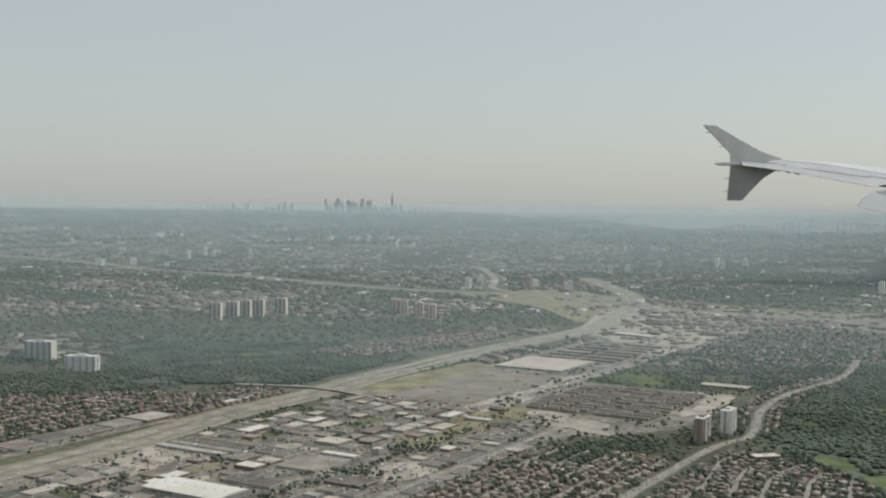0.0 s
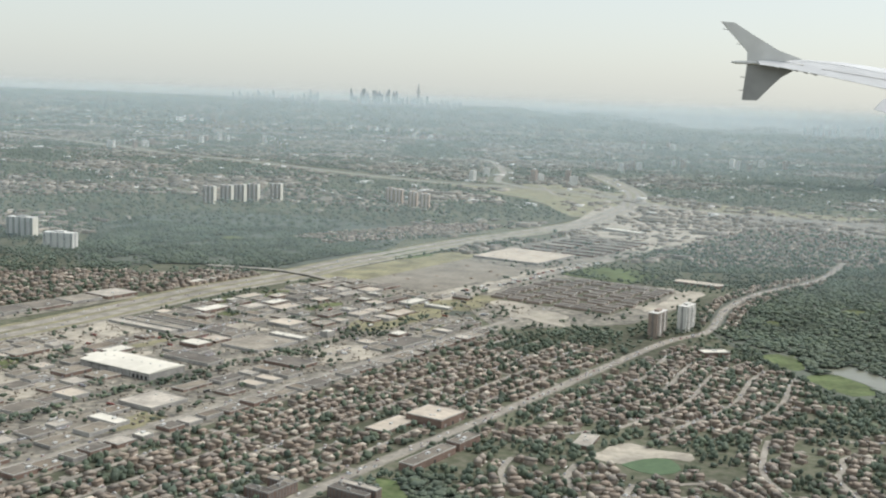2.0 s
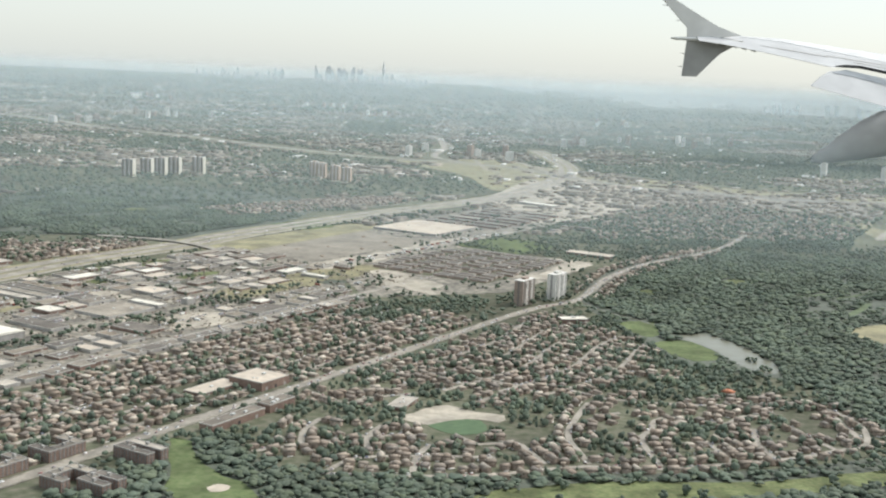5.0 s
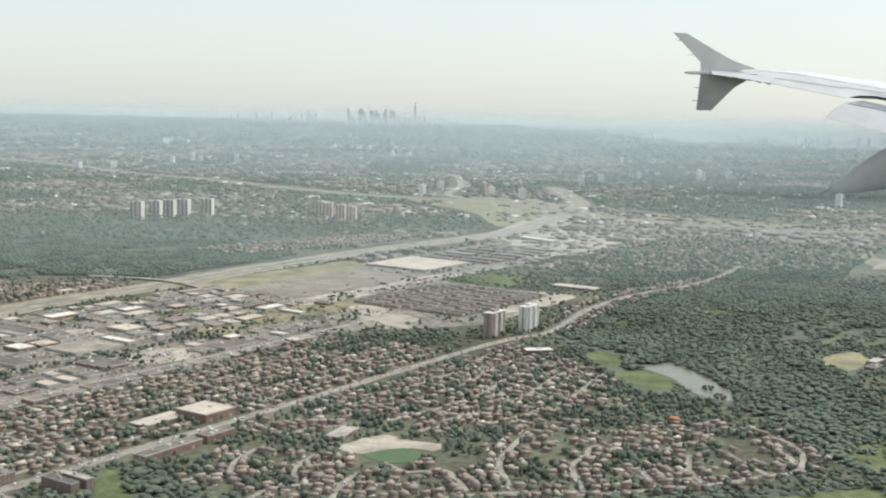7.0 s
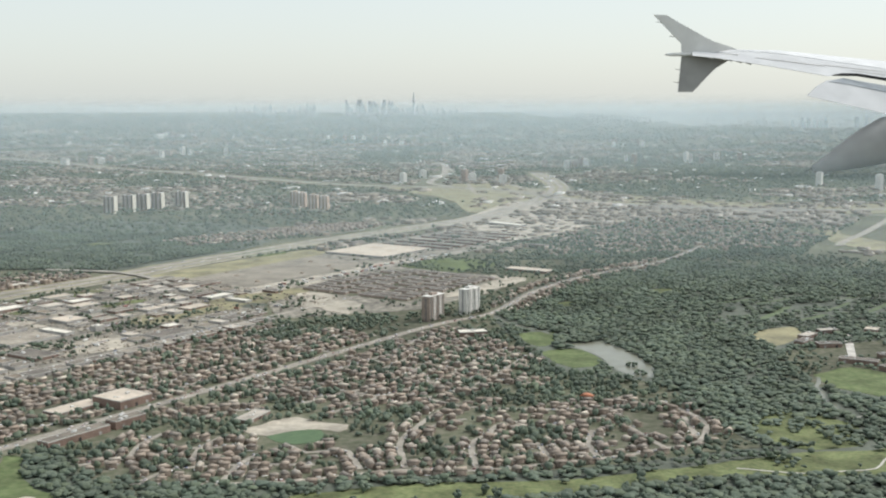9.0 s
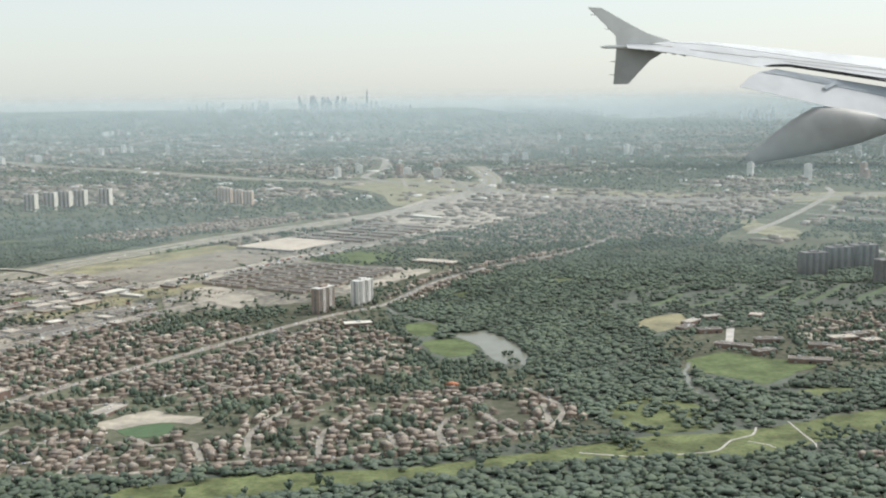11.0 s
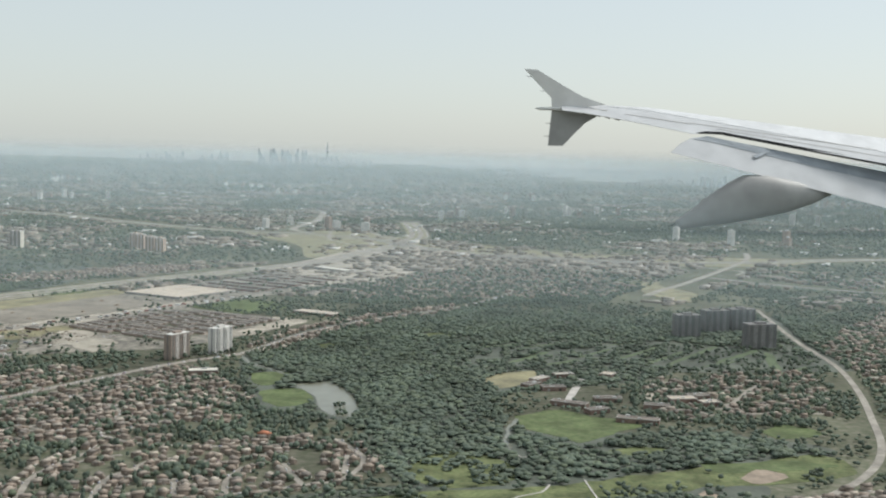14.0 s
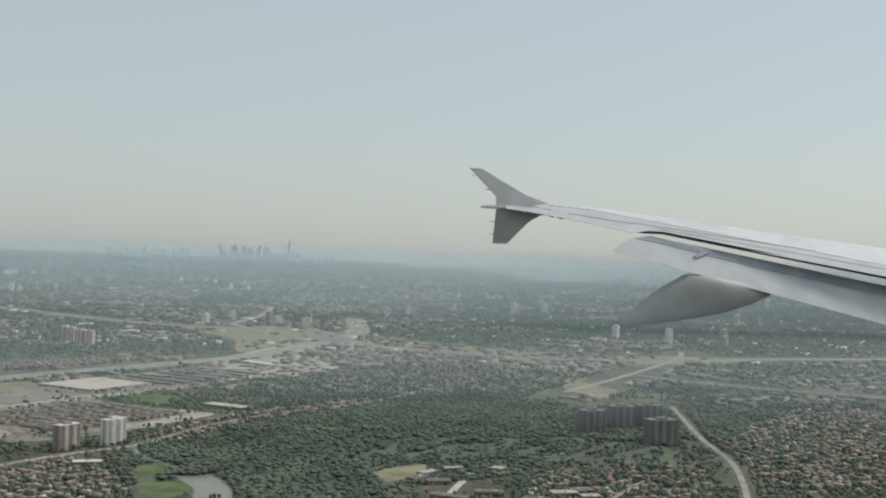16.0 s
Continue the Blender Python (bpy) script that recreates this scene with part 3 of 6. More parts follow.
for i in range(60):
    c = grid(rng.uniform(-120, 290), rng.uniform(76, 188))
    l, w, kind = rng.uniform(3, 13), rng.uniform(2, 6), ("sand", "dry", "meadow", "lot", "floor", "lot")[i % 6]
    outline = [tuple(c + ADIR * l * u * rng.uniform(0.7, 1.1) + BDIR * w * v * rng.uniform(0.7, 1.1)) for u, v in ((-1, -1), (0, -1.1), (1, -0.9), (1.05, 0.2), (0.9, 1), (-0.2, 1.05), (-1, 0.9))]
    patch("grass_patch" if kind in ("dry", "meadow", "floor") else "bare_ground", outline, 0.045 + 0.001 * i, M[kind], {"sand": "patch of bare pale earth in a yard", "dry": "patch of dry grass between yards", "meadow": "patch of rough green grass between yards", "lot": "patch of worn grey asphalt in a yard", "floor": "dark weedy strip between yards"}[kind], "yard ground", 2.5)
patch("bare_ground", [tuple(grid(a, b)) for a, b in ((153, 95), (178, 93), (177, 74), (152, 77))], 0.112, M["sand"], "pale dusty yard crowded with vehicles", "yard", 3)
patch("bare_ground", [tuple(grid(a, b)) for a, b in ((118, 173), (140, 190), (156, 186), (147, 167), (128, 166))], 0.113, M["sand"], "pale bare lots beside the motorway", "bare ground", 3)
patch("pavement", COMMERCE, 0.06, M["sand"], "pale paved land of a commercial district", "commercial yard", 12)
patch("pavement", PARKWAY, 0.055, M["yard"], "pale paved land along the motorway", "commercial yard", 12)
patch("lawn", INFIELD, 0.065, M["dry"], "dry grass inside a motorway loop", "grass")
road("road", LOOP, 4, 0.17, M["street"], "pale curving slip road of a motorway junction")
patch("pavement", [(253.6, 414), (256.4, 414), (267, 461), (264, 462)], 0.12, M["kerb"], "narrow pale parking court between flats", "parking court", 0)
patch("bare_ground", [(282, 424), (289, 423), (291, 434), (285, 436)], 0.12, M["sand"], "pale paved yard beside low flats", "yard", 2.0)
patch("grass_verge", [(348, 890), (362, 850), (356, 815), (371, 768), (364, 724), (350, 730), (338, 770), (344, 820)], 0.06, M["dry"], "dry grass beside a link road", "grass verge")
patch("pavement", MALL, 0.06, M["sand"], "pale paved land round a distant shopping centre", "commercial yard", 12)
for outline in ([(294, 320), (301, 330), (306, 328), (308, 323), (298, 315)], [(277, 300), (282, 307), (285, 301), (282, 295), (278, 295.5)]):
    patch("bare_ground", outline, 0.12, M["earth"], "brownish bare earth in a meadow", "bare ground", 2.0)
for outline in ROAD_FIELDS:
    patch("lawn", outline, 0.1, M["lawn"], "mown green field beside a winding road", "lawn")
patch("lawn", GOLF, 0.05, M["floor"], "rough grass of a golf course", "golf course")
patch("lawn", [tuple(grid(a, b)) for a, b in ((205, 99), (300, 96), (306, 118), (240, 119), (205, 113))], 0.06, M["dry"], "strip of rough dry grass by the tracks", "grass strip")
patch("lawn", [tuple(grid(a, b)) for a, b in ((398, 70), (440, 72), (446, 108), (404, 112))], 0.06, M["lawn"], "green field behind the new terraces", "field")
patch("lawn", [tuple(grid(a, b)) for a, b in ((196, 176), (250, 180), (250, 192), (200, 192))], 0.06, M["meadow"], "green verge beside the motorway", "grass strip")
patch("field", [(-45, 690), (-20, 672), (-5, 700), (-24, 716)], 0.06, M["lawn"], "pale green sports field at the edge of woods", "field")
FAIRWAYS = []
for x0, y0, x1, y1, w in ((284, 504, 310, 545, 3.0), (297, 498, 318, 531, 2.6), (304, 494, 338, 550, 3.2), (326, 502, 358, 546, 4.0), (358, 537, 350, 490, 5.0), (286, 545, 302, 556, 2.2), (236, 487, 256, 521, 4.0), (252, 487, 268, 503, 3.4), (221, 527, 243, 540, 3.0), (268, 508, 286, 534, 2.4), (242, 528, 262, 545, 2.4), (345, 478, 366, 500, 3.0), (206, 500, 226, 512, 2.0), (318, 492, 338, 510, 2.4)):
    d, side, c = np.array((x1 - x0, y1 - y0)) / 2, np.array((y0 - y1, x1 - x0)) / math.hypot(x1 - x0, y1 - y0) * w / 2, np.array((x0 + x1, y0 + y1)) / 2
    FAIRWAYS.append([tuple(c + d * u + side * v) for u, v in ((-1, -0.5), (-0.6, 0.9), (0.2, 0.7), (0.9, 1.0), (1, -0.5), (0.1, -1))])
for i, f in enumerate(FAIRWAYS):
    patch("fairway", f, 0.09 + 0.002 * i, M["fairway"], "light green golf fairway between trees", "fairway")

# ---- streets of the neighbourhoods ----
STREETS = []
for b in (9.5, 20, 30.5, 41, 51.5):
    STREETS.append(np.array([grid(a, b + 0.8 * math.sin(a / 30 + b)) for a in range(-150, 242, 6)]))
for a in (-75, -30, 10, 62, 140, 178, 205):
    STREETS.append(np.array([grid(a + 0.05 * b, b) for b in np.linspace(2, 70, 10)]))
for b in (-14, -26, -38, -51, -64):
    line = np.array([grid(a, b + 3.2 * math.sin(a / 16 + b)) for a in range(64 - int(b * 0.35), 272 + int(b * 0.25), 6)])
    STREETS.append(line[line[:, 1] > 340])
for a in (105, 160, 205, 240):
    line = np.array([grid(a + 3 * math.sin(b / 9), b) for b in np.linspace(-4, -88, 16)])
    STREETS.append(line[line[:, 1] > 338])
for line in (((114, 336), (111, 327), (108, 316), (106, 308), (105.6, 299), (107, 292), (109, 281)), ((40, 264), (57, 265), (70, 266), (84, 269), (98, 275), (109, 279), (127, 280), (146, 287), (165, 295), (176, 302), (186, 309), (190, 330), (180, 352)), ((39, 307), (37, 301), (36, 294), (37, 285)), ((22, 274), (30, 280), (37, 284), (45, 289), (49, 293), (57, 295), (68, 297)), ((79.6, 328), (87, 339), (94, 349)), ((98, 392), (104, 384), (108, 370), (113, 366), (119, 371), (123, 383)), ((76, 298), (82, 292), (91, 295), (94, 290), (98, 279)), ((32, 333), (44, 323), (49, 329), (62, 336)), ((46, 266), (50, 274), (56, 278), (72, 281), (86, 282)), ((129, 312), (125.5, 306), (125, 297), (127, 282)), ((142, 305), (144.6, 295), (146, 287)), ((106, 310), (111, 316), (116, 323), (122, 327)), ((129, 312), (131, 321), (136, 325), (142, 324), (152, 322)), ((168, 323), (173, 310), (176, 303)), ((185, 334), (186, 314)), ((120, 341), (140, 339), (160, 342), (178, 348)), ((62, 346), (84, 352), (106, 350), (120, 341)), ((158, 318), (156, 304), (158, 293)), ((66, 268), (67, 282), (70, 290)), ((152, 322), (158, 330), (168, 333)), ((54, 283), (53, 294), (56, 304))):
    STREETS.append(smooth_line(line, 4))
BAND_STREETS = [np.array([(-108 + 16 * k + 130 * t, 716 + 4 * k + 150 * t) for t in np.linspace(0, 1, 26)]) for k in range(-1, 5)]
WEST_STREETS = [np.array([grid(a, b) for a in range(-60, 290, 8) if inside(HOOD_WEST, [grid(a, b)])[0]]) for b in range(229, 372, 11)]
FAR_STREETS = [np.array([(140 + 200 * t + 10 * math.sin(6 * t + k), 690 + 16 * k + 60 * t) for t in np.linspace(0, 1, 24)]) for k in range(14)]
EAST_LANE = smooth_line([(311, 413), (320, 430), (329, 449), (338, 462)], 4)
EAST_STREETS = [EAST_LANE] + [np.array([(285 + 78 * t, 392 + 10 * k + 22 * t + 3 * math.sin(5 * t + k)) for t in np.linspace(0, 1, 16)]) for k in range(9)]
BEYOND_STREETS = [np.array([(385 + 150 * t, 440 + 13 * k + 60 * t) for t in np.linspace(0, 1, 20)]) for k in range(18)]
NEAR_EAST_STREETS = [np.array([(256 + 75 * t, 274 + 10 * k + 28 * t) for t in np.linspace(0, 1, 14)]) for k in range(5)]


def runs(line, keep):
    """The unbroken stretches of a line along which keep holds."""
    cuts = np.flatnonzero(np.diff(keep.astype(int))) + 1
    return [part_line for part_line, k in zip(np.split(line, cuts), np.split(keep, cuts)) if k[0] and len(part_line) > 3]


def clipped(family, zone=None):
    out = []
    for line in family:
        if len(line) < 4:
            continue
        ok = inside(zone, line) if zone else inside(HOOD_NORTH, line) | inside(HOOD_SOUTH, line) | near_line(AVENUE, line, 5)
        for o in (SCHOOL_SAND, SCHOOL_LAWN, MEADOW, DIAMOND_PARK):
            ok &= ~inside(o, line)
        out += runs(line, ok)
    return out


STREETS, WEST_STREETS, FAR_STREETS = clipped(STREETS), clipped(WEST_STREETS, HOOD_WEST), clipped(FAR_STREETS, HOOD_FAR)
BAND_STREETS = clipped(BAND_STREETS, HOOD_BAND)
AVENUE_EDGES = clipped([AVENUE + np.array(shift) for shift in ((-2.2, 1.2), (2.2, -1.2))], AVENUE_STRIP)
EAST_STREETS, BEYOND_STREETS, NEAR_EAST_STREETS = clipped(EAST_STREETS, HOOD_EAST), clipped(BEYOND_STREETS, HOOD_BEYOND), clipped(NEAR_EAST_STREETS, HOOD_NEAR_EAST)
for i, line in enumerate(STREETS + WEST_STREETS + FAR_STREETS + EAST_STREETS + BEYOND_STREETS + NEAR_EAST_STREETS + BAND_STREETS):
    road("street", line, 1.8, 0.1 + 0.0006 * (i % 60), M["street"], "narrow pale residential street", thick=0.04)

# ---- houses ----


def roof_mesh(kind, w, l, base, high, over=0.18):
    """Vertices and triangles of a hipped (0), gabled (1) or half-hipped (2) roof with a soffit."""
    x, y = w / 2 + over, l / 2 + over
    ridge = {0: max(0.05, y - x * 0.95), 1: y, 2: y - x * 0.4}[kind]
    v = [(-x, -y, base), (x, -y, base), (x, y, base), (-x, y, base), (0, -ridge, base + high), (0, ridge, base + high)]
    f = [(0, 1, 4), (1, 2, 5), (1, 5, 4), (2, 3, 5), (3, 0, 4), (3, 4, 5), (0, 2, 1), (0, 3, 2)]
    return np.array(v), np.array(f)


def block(x0, x1, y0, y1, z0, z1):
    v = np.array([(x, y, z) for z in (z0, z1) for x, y in ((x0, y0), (x1, y0), (x1, y1), (x0, y1))])
    f = np.array([(0, 1, 5), (0, 5, 4), (1, 2, 6), (1, 6, 5), (2, 3, 7), (2, 7, 6), (3, 0, 4), (3, 4, 7), (4, 5, 6), (4, 6, 7)])
    return v, f


# plots of the larger buildings among the houses: centre, turn, length, depth
PLACES = [(grid(a, b), GRID, la, lb) for a, b, la, lb in ((114, 11, 14, 14), (101, 17.5, 19, 9), (80, -8.6, 22, 5.5), (98, -8.6, 12, 5.5), (35, 7, 12, 8), (19, 7, 11, 7), (23, -10.5, 11, 8), (25, -19, 8, 9), (45.5, -10, 8, 12), (238, 42, 50, 20))]
PLACES += [(np.array((60, 324)), GRID + 0.2, 16, 9), (np.array((118, 449)), GRID - 0.8, 11, 5.5), (np.array((262, 436)), 0.1, 40, 45), (np.array((298, 422)), 0.3, 24, 16)]
HOUSES = []
for kind, w, l, h, r in ((0, 2.2, 2.9, 1.35, 0.8), (1, 2.0, 3.1, 1.5, 0.85), (2, 2.5, 2.7, 0.95, 0.75), (0, 2.4, 3.6, 1.0, 0.7), (1, 2.3, 2.6, 1.4, 0.9)):
    wall, roof = Soup(), Soup()
    wall.add(*block(-w / 2, w / 2, -l / 2, l / 2, 0, h))
    roof.add(*roof_mesh(kind, w, l, h, r))
    if kind != 1:
        wall.add(*block(w / 2 - 0.3, w / 2 + 0.9, -l / 2 + 0.1, -l / 2 + 1.4, 0, 0.8))
        v, f = roof_mesh(1, 1.2, 1.3, 0.8, 0.35, 0.1)
        roof.add(v + np.array((w / 2 + 0.3, -l / 2 + 0.75, 0)), f)
    wall.v, roof.v = [v * np.array((0.86, 0.86, 0.8)) for v in wall.v], [v * np.array((0.86, 0.86, 0.8)) for v in roof.v]
    HOUSES.append((wall, roof, (w * 0.86, l * 0.86, h * 0.8, r * 0.8)))

house_spots, taken = [], {}


def free(p, gap):
    key = (int(p[0] // 4), int(p[1] // 4))
    for i in (-1, 0, 1):
        for j in (-1, 0, 1):
            for q in taken.get((key[0] + i, key[1] + j), ()):
                if (q[0] - p[0]) ** 2 + (q[1] - p[1]) ** 2 < gap * gap:
                    return False
    taken.setdefault(key, []).append(p)
    return True


rng = np.random.default_rng(11)
ALL_STREETS = [(STREETS, None), (WEST_STREETS, HOOD_WEST), (FAR_STREETS, HOOD_FAR), (EAST_STREETS, HOOD_EAST), (BEYOND_STREETS, HOOD_BEYOND), (NEAR_EAST_STREETS, HOOD_NEAR_EAST), (BAND_STREETS, HOOD_BAND), (AVENUE_EDGES, AVENUE_STRIP)]
for family, zone in ALL_STREETS:
    spots, angles = [], []
    for line in family:
        along = np.concatenate([[0], np.cumsum(np.hypot(*np.diff(line, axis=0).T))])
        for at in np.arange(1.5, along[-1] - 1, 2.75):
            p = np.array([np.interp(at, along, line[:, 0]), np.interp(at, along, line[:, 1])])
            q = np.array([np.interp(at + 0.5, along, line[:, 0]), np.interp(at + 0.5, along, line[:, 1])])
            d = (q - p) / np.hypot(*(q - p))
            for side, back in ((-1, 0), (1, 0), (int(rng.choice((-1, 1))), 3.4)):
                spots.append(p + np.array((-d[1], d[0])) * side * (2.45 + back + 0.7 * rng.random()) + d * rng.normal(0, 0.35))
                angles.append(math.atan2(d[1], d[0]) + (math.pi if side > 0 else 0))
    spots = np.array(spots)
    ok = inside(zone, spots) if zone else inside(HOOD_NORTH, spots) | inside(HOOD_SOUTH, spots)
    ok &= (rng.random(len(spots)) > (0.72 if zone is HOOD_EAST else 0.6 if zone in (HOOD_BEYOND, HOOD_FAR) else 0.34)) & ~near_line(AVENUE, spots, 3.3)
    for o in BARE:
        ok &= ~inside(o, spots)
    for c, turn, la, lb in PLACES:
        d = spots - c
        ok &= (np.abs(d @ np.array((math.cos(turn), math.sin(turn)))) > la / 2 + 1.7) | (np.abs(d @ np.array((-math.sin(turn), math.cos(turn)))) > lb / 2 + 1.7)
    for line in family:
        near = ok & (spots[:, 0] > line[:, 0].min() - 3) & (spots[:, 0] < line[:, 0].max() + 3)
        ok[near] &= ~near_line(line, spots[near], 1.6)
    for c, turn in zip(spots[ok], np.array(angles)[ok]):
        if free(c, 2.35):
            house_spots.append((c[0], c[1], turn + (math.pi / 2 if rng.random() < 0.65 else 0) + rng.normal(0, 0.12), int(rng.integers(5))))

house_spots.sort(key=lambda h: h[1] + 0.15 * abs(h[0] - 110))
meshes = [(w.mesh("house_wall", M["wall_o"]), r.mesh("house_roof", M["roof_o"])) for w, r, _ in HOUSES]
chimney_mesh = Soup()
chimney_mesh.add(*block(-0.1, 0.1, -0.1, 0.1, 0, 0.55))
chimney_mesh = chimney_mesh.mesh("chimney", M["brick"])
door_mesh, pane_mesh = Soup(), Soup()
door_mesh.add(*block(-0.12, 0.12, -0.03, 0.03, 0, 0.42))
pane_mesh.add(*block(-0.22, 0.22, -0.03, 0.03, 0, 0.26))
door_mesh, pane_mesh = door_mesh.mesh("front_door", M["dark"]), pane_mesh.mesh("window", M["glass"])
KINDS = ("two-storey house with a hipped shingle roof and garage", "narrow house with a gabled shingle roof", "low bungalow with a half-hipped roof and garage", "long bungalow with a hipped roof and garage", "gabled suburban house with shingle roof")
for x, y, turn, k in house_spots[:290]:
    head = group_head("house", pose(x, y, 0, 0, 0, math.degrees(turn)), KINDS[k], "house", "houses of the suburb")
    w, l, h, r = HOUSES[k][2]
    body = shared("wall", meshes[k][0], head)
    top = shared("roof", meshes[k][1], head)
    shared("chimney", chimney_mesh, top, pose(w * 0.22, l * 0.2, h + r * 0.35))
    shared("front_door", door_mesh, body, pose(-w * 0.2, -l / 2, 0))
    shared("window", pane_mesh, body, pose(w * 0.12, -l / 2, h * 0.5))
head = group_head("house", pose(158, 352, 0, 0, 0, 65), "large house with a bright orange tile roof", "house", "houses of the suburb")
v, f = roof_mesh(0, 2.6, 3.6, 1.3, 0.9)
orange, base = Soup(), Soup()
orange.add(v, f)
base.add(*block(-1.3, 1.3, -1.8, 1.8, 0, 1.3))
shared("wall", base.mesh("house_wall", M["wall_o"]), head)
shared("roof", orange.mesh("house_roof", M["terracotta"]), head, None, "orange tile roof")
rest = house_spots[290:]
walls, roofs = Soup(), Soup()
for k in range(5):
    mine = [h for h in rest if h[3] == k]
    if not mine:
        continue
    at = np.array([(x, y, 0) for x, y, _, _ in mine])
    turn = np.array([t for _, _, t, _ in mine])
    size = np.repeat((0.9 + 0.25 * rng.random((len(mine), 1))), 3, 1)
    walls.many(np.concatenate(HOUSES[k][0].v), np.concatenate(HOUSES[k][0].f), at, size, turn)
    roofs.many(np.concatenate(HOUSES[k][1].v), np.concatenate(HOUSES[k][1].f), at, size, turn)
drives = Soup()
dv, df = block(-0.26, 0.26, -0.75, 0.75, 0, 0.06)
for x, y, t, k in house_spots:
    side = 1.05 if rng.random() < 0.7 else -1.05
    drives.many(dv, df, np.array([(x + math.cos(t) * side, y + math.sin(t) * side, 0.08 + 0.05 * rng.random())]), np.array([(rng.uniform(0.7, 1.5), rng.uniform(0.7, 1.3), 1)]), np.array([t]))
tagged(new("driveways", drives.mesh("driveways", M["slab"])), "pale concrete driveways and patios beside houses", "driveways", kind="stuff")
row = group_head("house_rows", Matrix(), "rows of suburban houses with shingle roofs", "houses")
row["kind"] = "stuff"
for nm, soup, mt in (("walls", walls, M["wall"]), ("roofs", roofs, M["roof"])):
    tagged(shared(nm, soup.mesh(nm, mt), row), kind="stuff")

# ---- flat-roofed buildings ----
RESERVED = []


def flat_building(name, a, b, la, lb, h, wall, roof, label, category, group="", turn=GRID, units=2, place=None, rng=rng, skylights=0):
    """A flat-roofed building with a parapet, rooftop units and loading doors, la along the grid and lb across."""
    c = grid(a, b) if place is None else np.array(place)
    RESERVED.append((c, turn, la, lb))
    head = group_head(name, pose(c[0], c[1], float(rise(c[1])), 0, 0, math.degrees(turn)), label, category, group)
    x, y = la / 2, lb / 2
    body = part("wall", boxes((-x, x, -y, y, 0, h)), wall, head)
    top = part("roof", boxes((-x + 0.12, x - 0.12, -y + 0.12, y - 0.12, h, h + 0.05)), roof, head)
    part("parapet", boxes((-x - 0.03, x + 0.03, -y - 0.03, -y + 0.1, h - 0.1, h + 0.2), (-x - 0.03, x + 0.03, y - 0.1, y + 0.03, h - 0.1, h + 0.2), (-x - 0.03, -x + 0.1, -y + 0.1, y - 0.1, h - 0.1, h + 0.2), (x - 0.1, x + 0.03, -y + 0.1, y - 0.1, h - 0.1, h + 0.2)), M["kerb"], top)
    for _ in range(units):
        ux, uy, s = rng.uniform(-0.7, 0.7) * x, rng.uniform(-0.7, 0.7) * y, rng.uniform(0.3, 0.7)
        part("rooftop_unit", boxes((ux - s, ux + s, uy - s * 0.6, uy + s * 0.6, h + 0.05, h + 0.05 + s * 0.8), bevel=0.04), M["unit"], top)
    for i in range(skylights):
        ux = -x + (i + 0.5) * 2 * x / skylights
        part("skylight", boxes((ux - 0.25, ux + 0.25, -y * 0.7, y * 0.7, h + 0.05, h + 0.14)), M["glass"], top)
    n = min(3, max(1, int(la / 4)))
    for i in range(n):
        dx = -x + (i + 0.5) * la / n
        part("loading_door", boxes((dx - 0.45, dx + 0.45, -y - 0.04, -y + 0.02, 0, min(1.0, h * 0.6))), M["dark"] if i % 2 else M["panel"], body)
    return head


def white_warehouse(a, b, la, lb, h):
    """The long white shed: panelled walls, low pitched roof, loading doors along its near end."""
    c = grid(a, b)
    RESERVED.append((c, GRID, la, lb))
    head = group_head("warehouse", pose(c[0], c[1], 0, 0, 0, math.degrees(GRID)), "long warehouse with a bright white low-pitched roof and grey walls", "warehouse")
    x, y = la / 2, lb / 2
    walls = part("wall", boxes((-x, x, -y, y, 0, h)), M["panel"], head)
    bm = bmesh.new()
    ends = [[bm.verts.new((px, py, pz)) for px, pz in ((-x - 0.15, h), (-x - 0.15, h + 0.12), (-x * 0.5, h + 0.62), (0, h + 0.8), (x * 0.5, h + 0.62), (x + 0.15, h + 0.12), (x + 0.15, h))] for py in (-y - 0.15, y + 0.15)]
    for i in range(6):
        bm.faces.new((ends[0][i], ends[0][i + 1], ends[1][i + 1], ends[1][i]))
    bm.faces.new(ends[0][::-1])
    bm.faces.new(ends[1])
    bmesh.ops.recalc_face_normals(bm, faces=bm.faces)
    top = part("roof", bm, M["white"], head, "white membrane roof")
    for py in np.linspace(-y * 0.8, y * 0.8, 7):
        part("roof_vent", boxes((-0.2, 0.2, py - 0.2, py + 0.2, h + 0.78, h + 1.0)), M["unit"], top)
    for i in range(9):
        py = -y + (i + 0.5) * lb / 9
        part("wall_panel_joint", boxes((-x - 0.03, -x + 0.01, py - 0.06, py + 0.06, 0, h)), M["dark"], walls)
    for py in np.linspace(-y * 0.9, -y * 0.55, 4):
        part("loading_door", boxes((-x - 0.05, -x + 0.02, py - 0.5, py + 0.5, 0, 1.3)), M["dark"], walls)
    part("office_band", boxes((-x - 0.06, -x + 0.02, y * 0.2, y * 0.8, 1.5, 1.8)), M["glass"], walls)


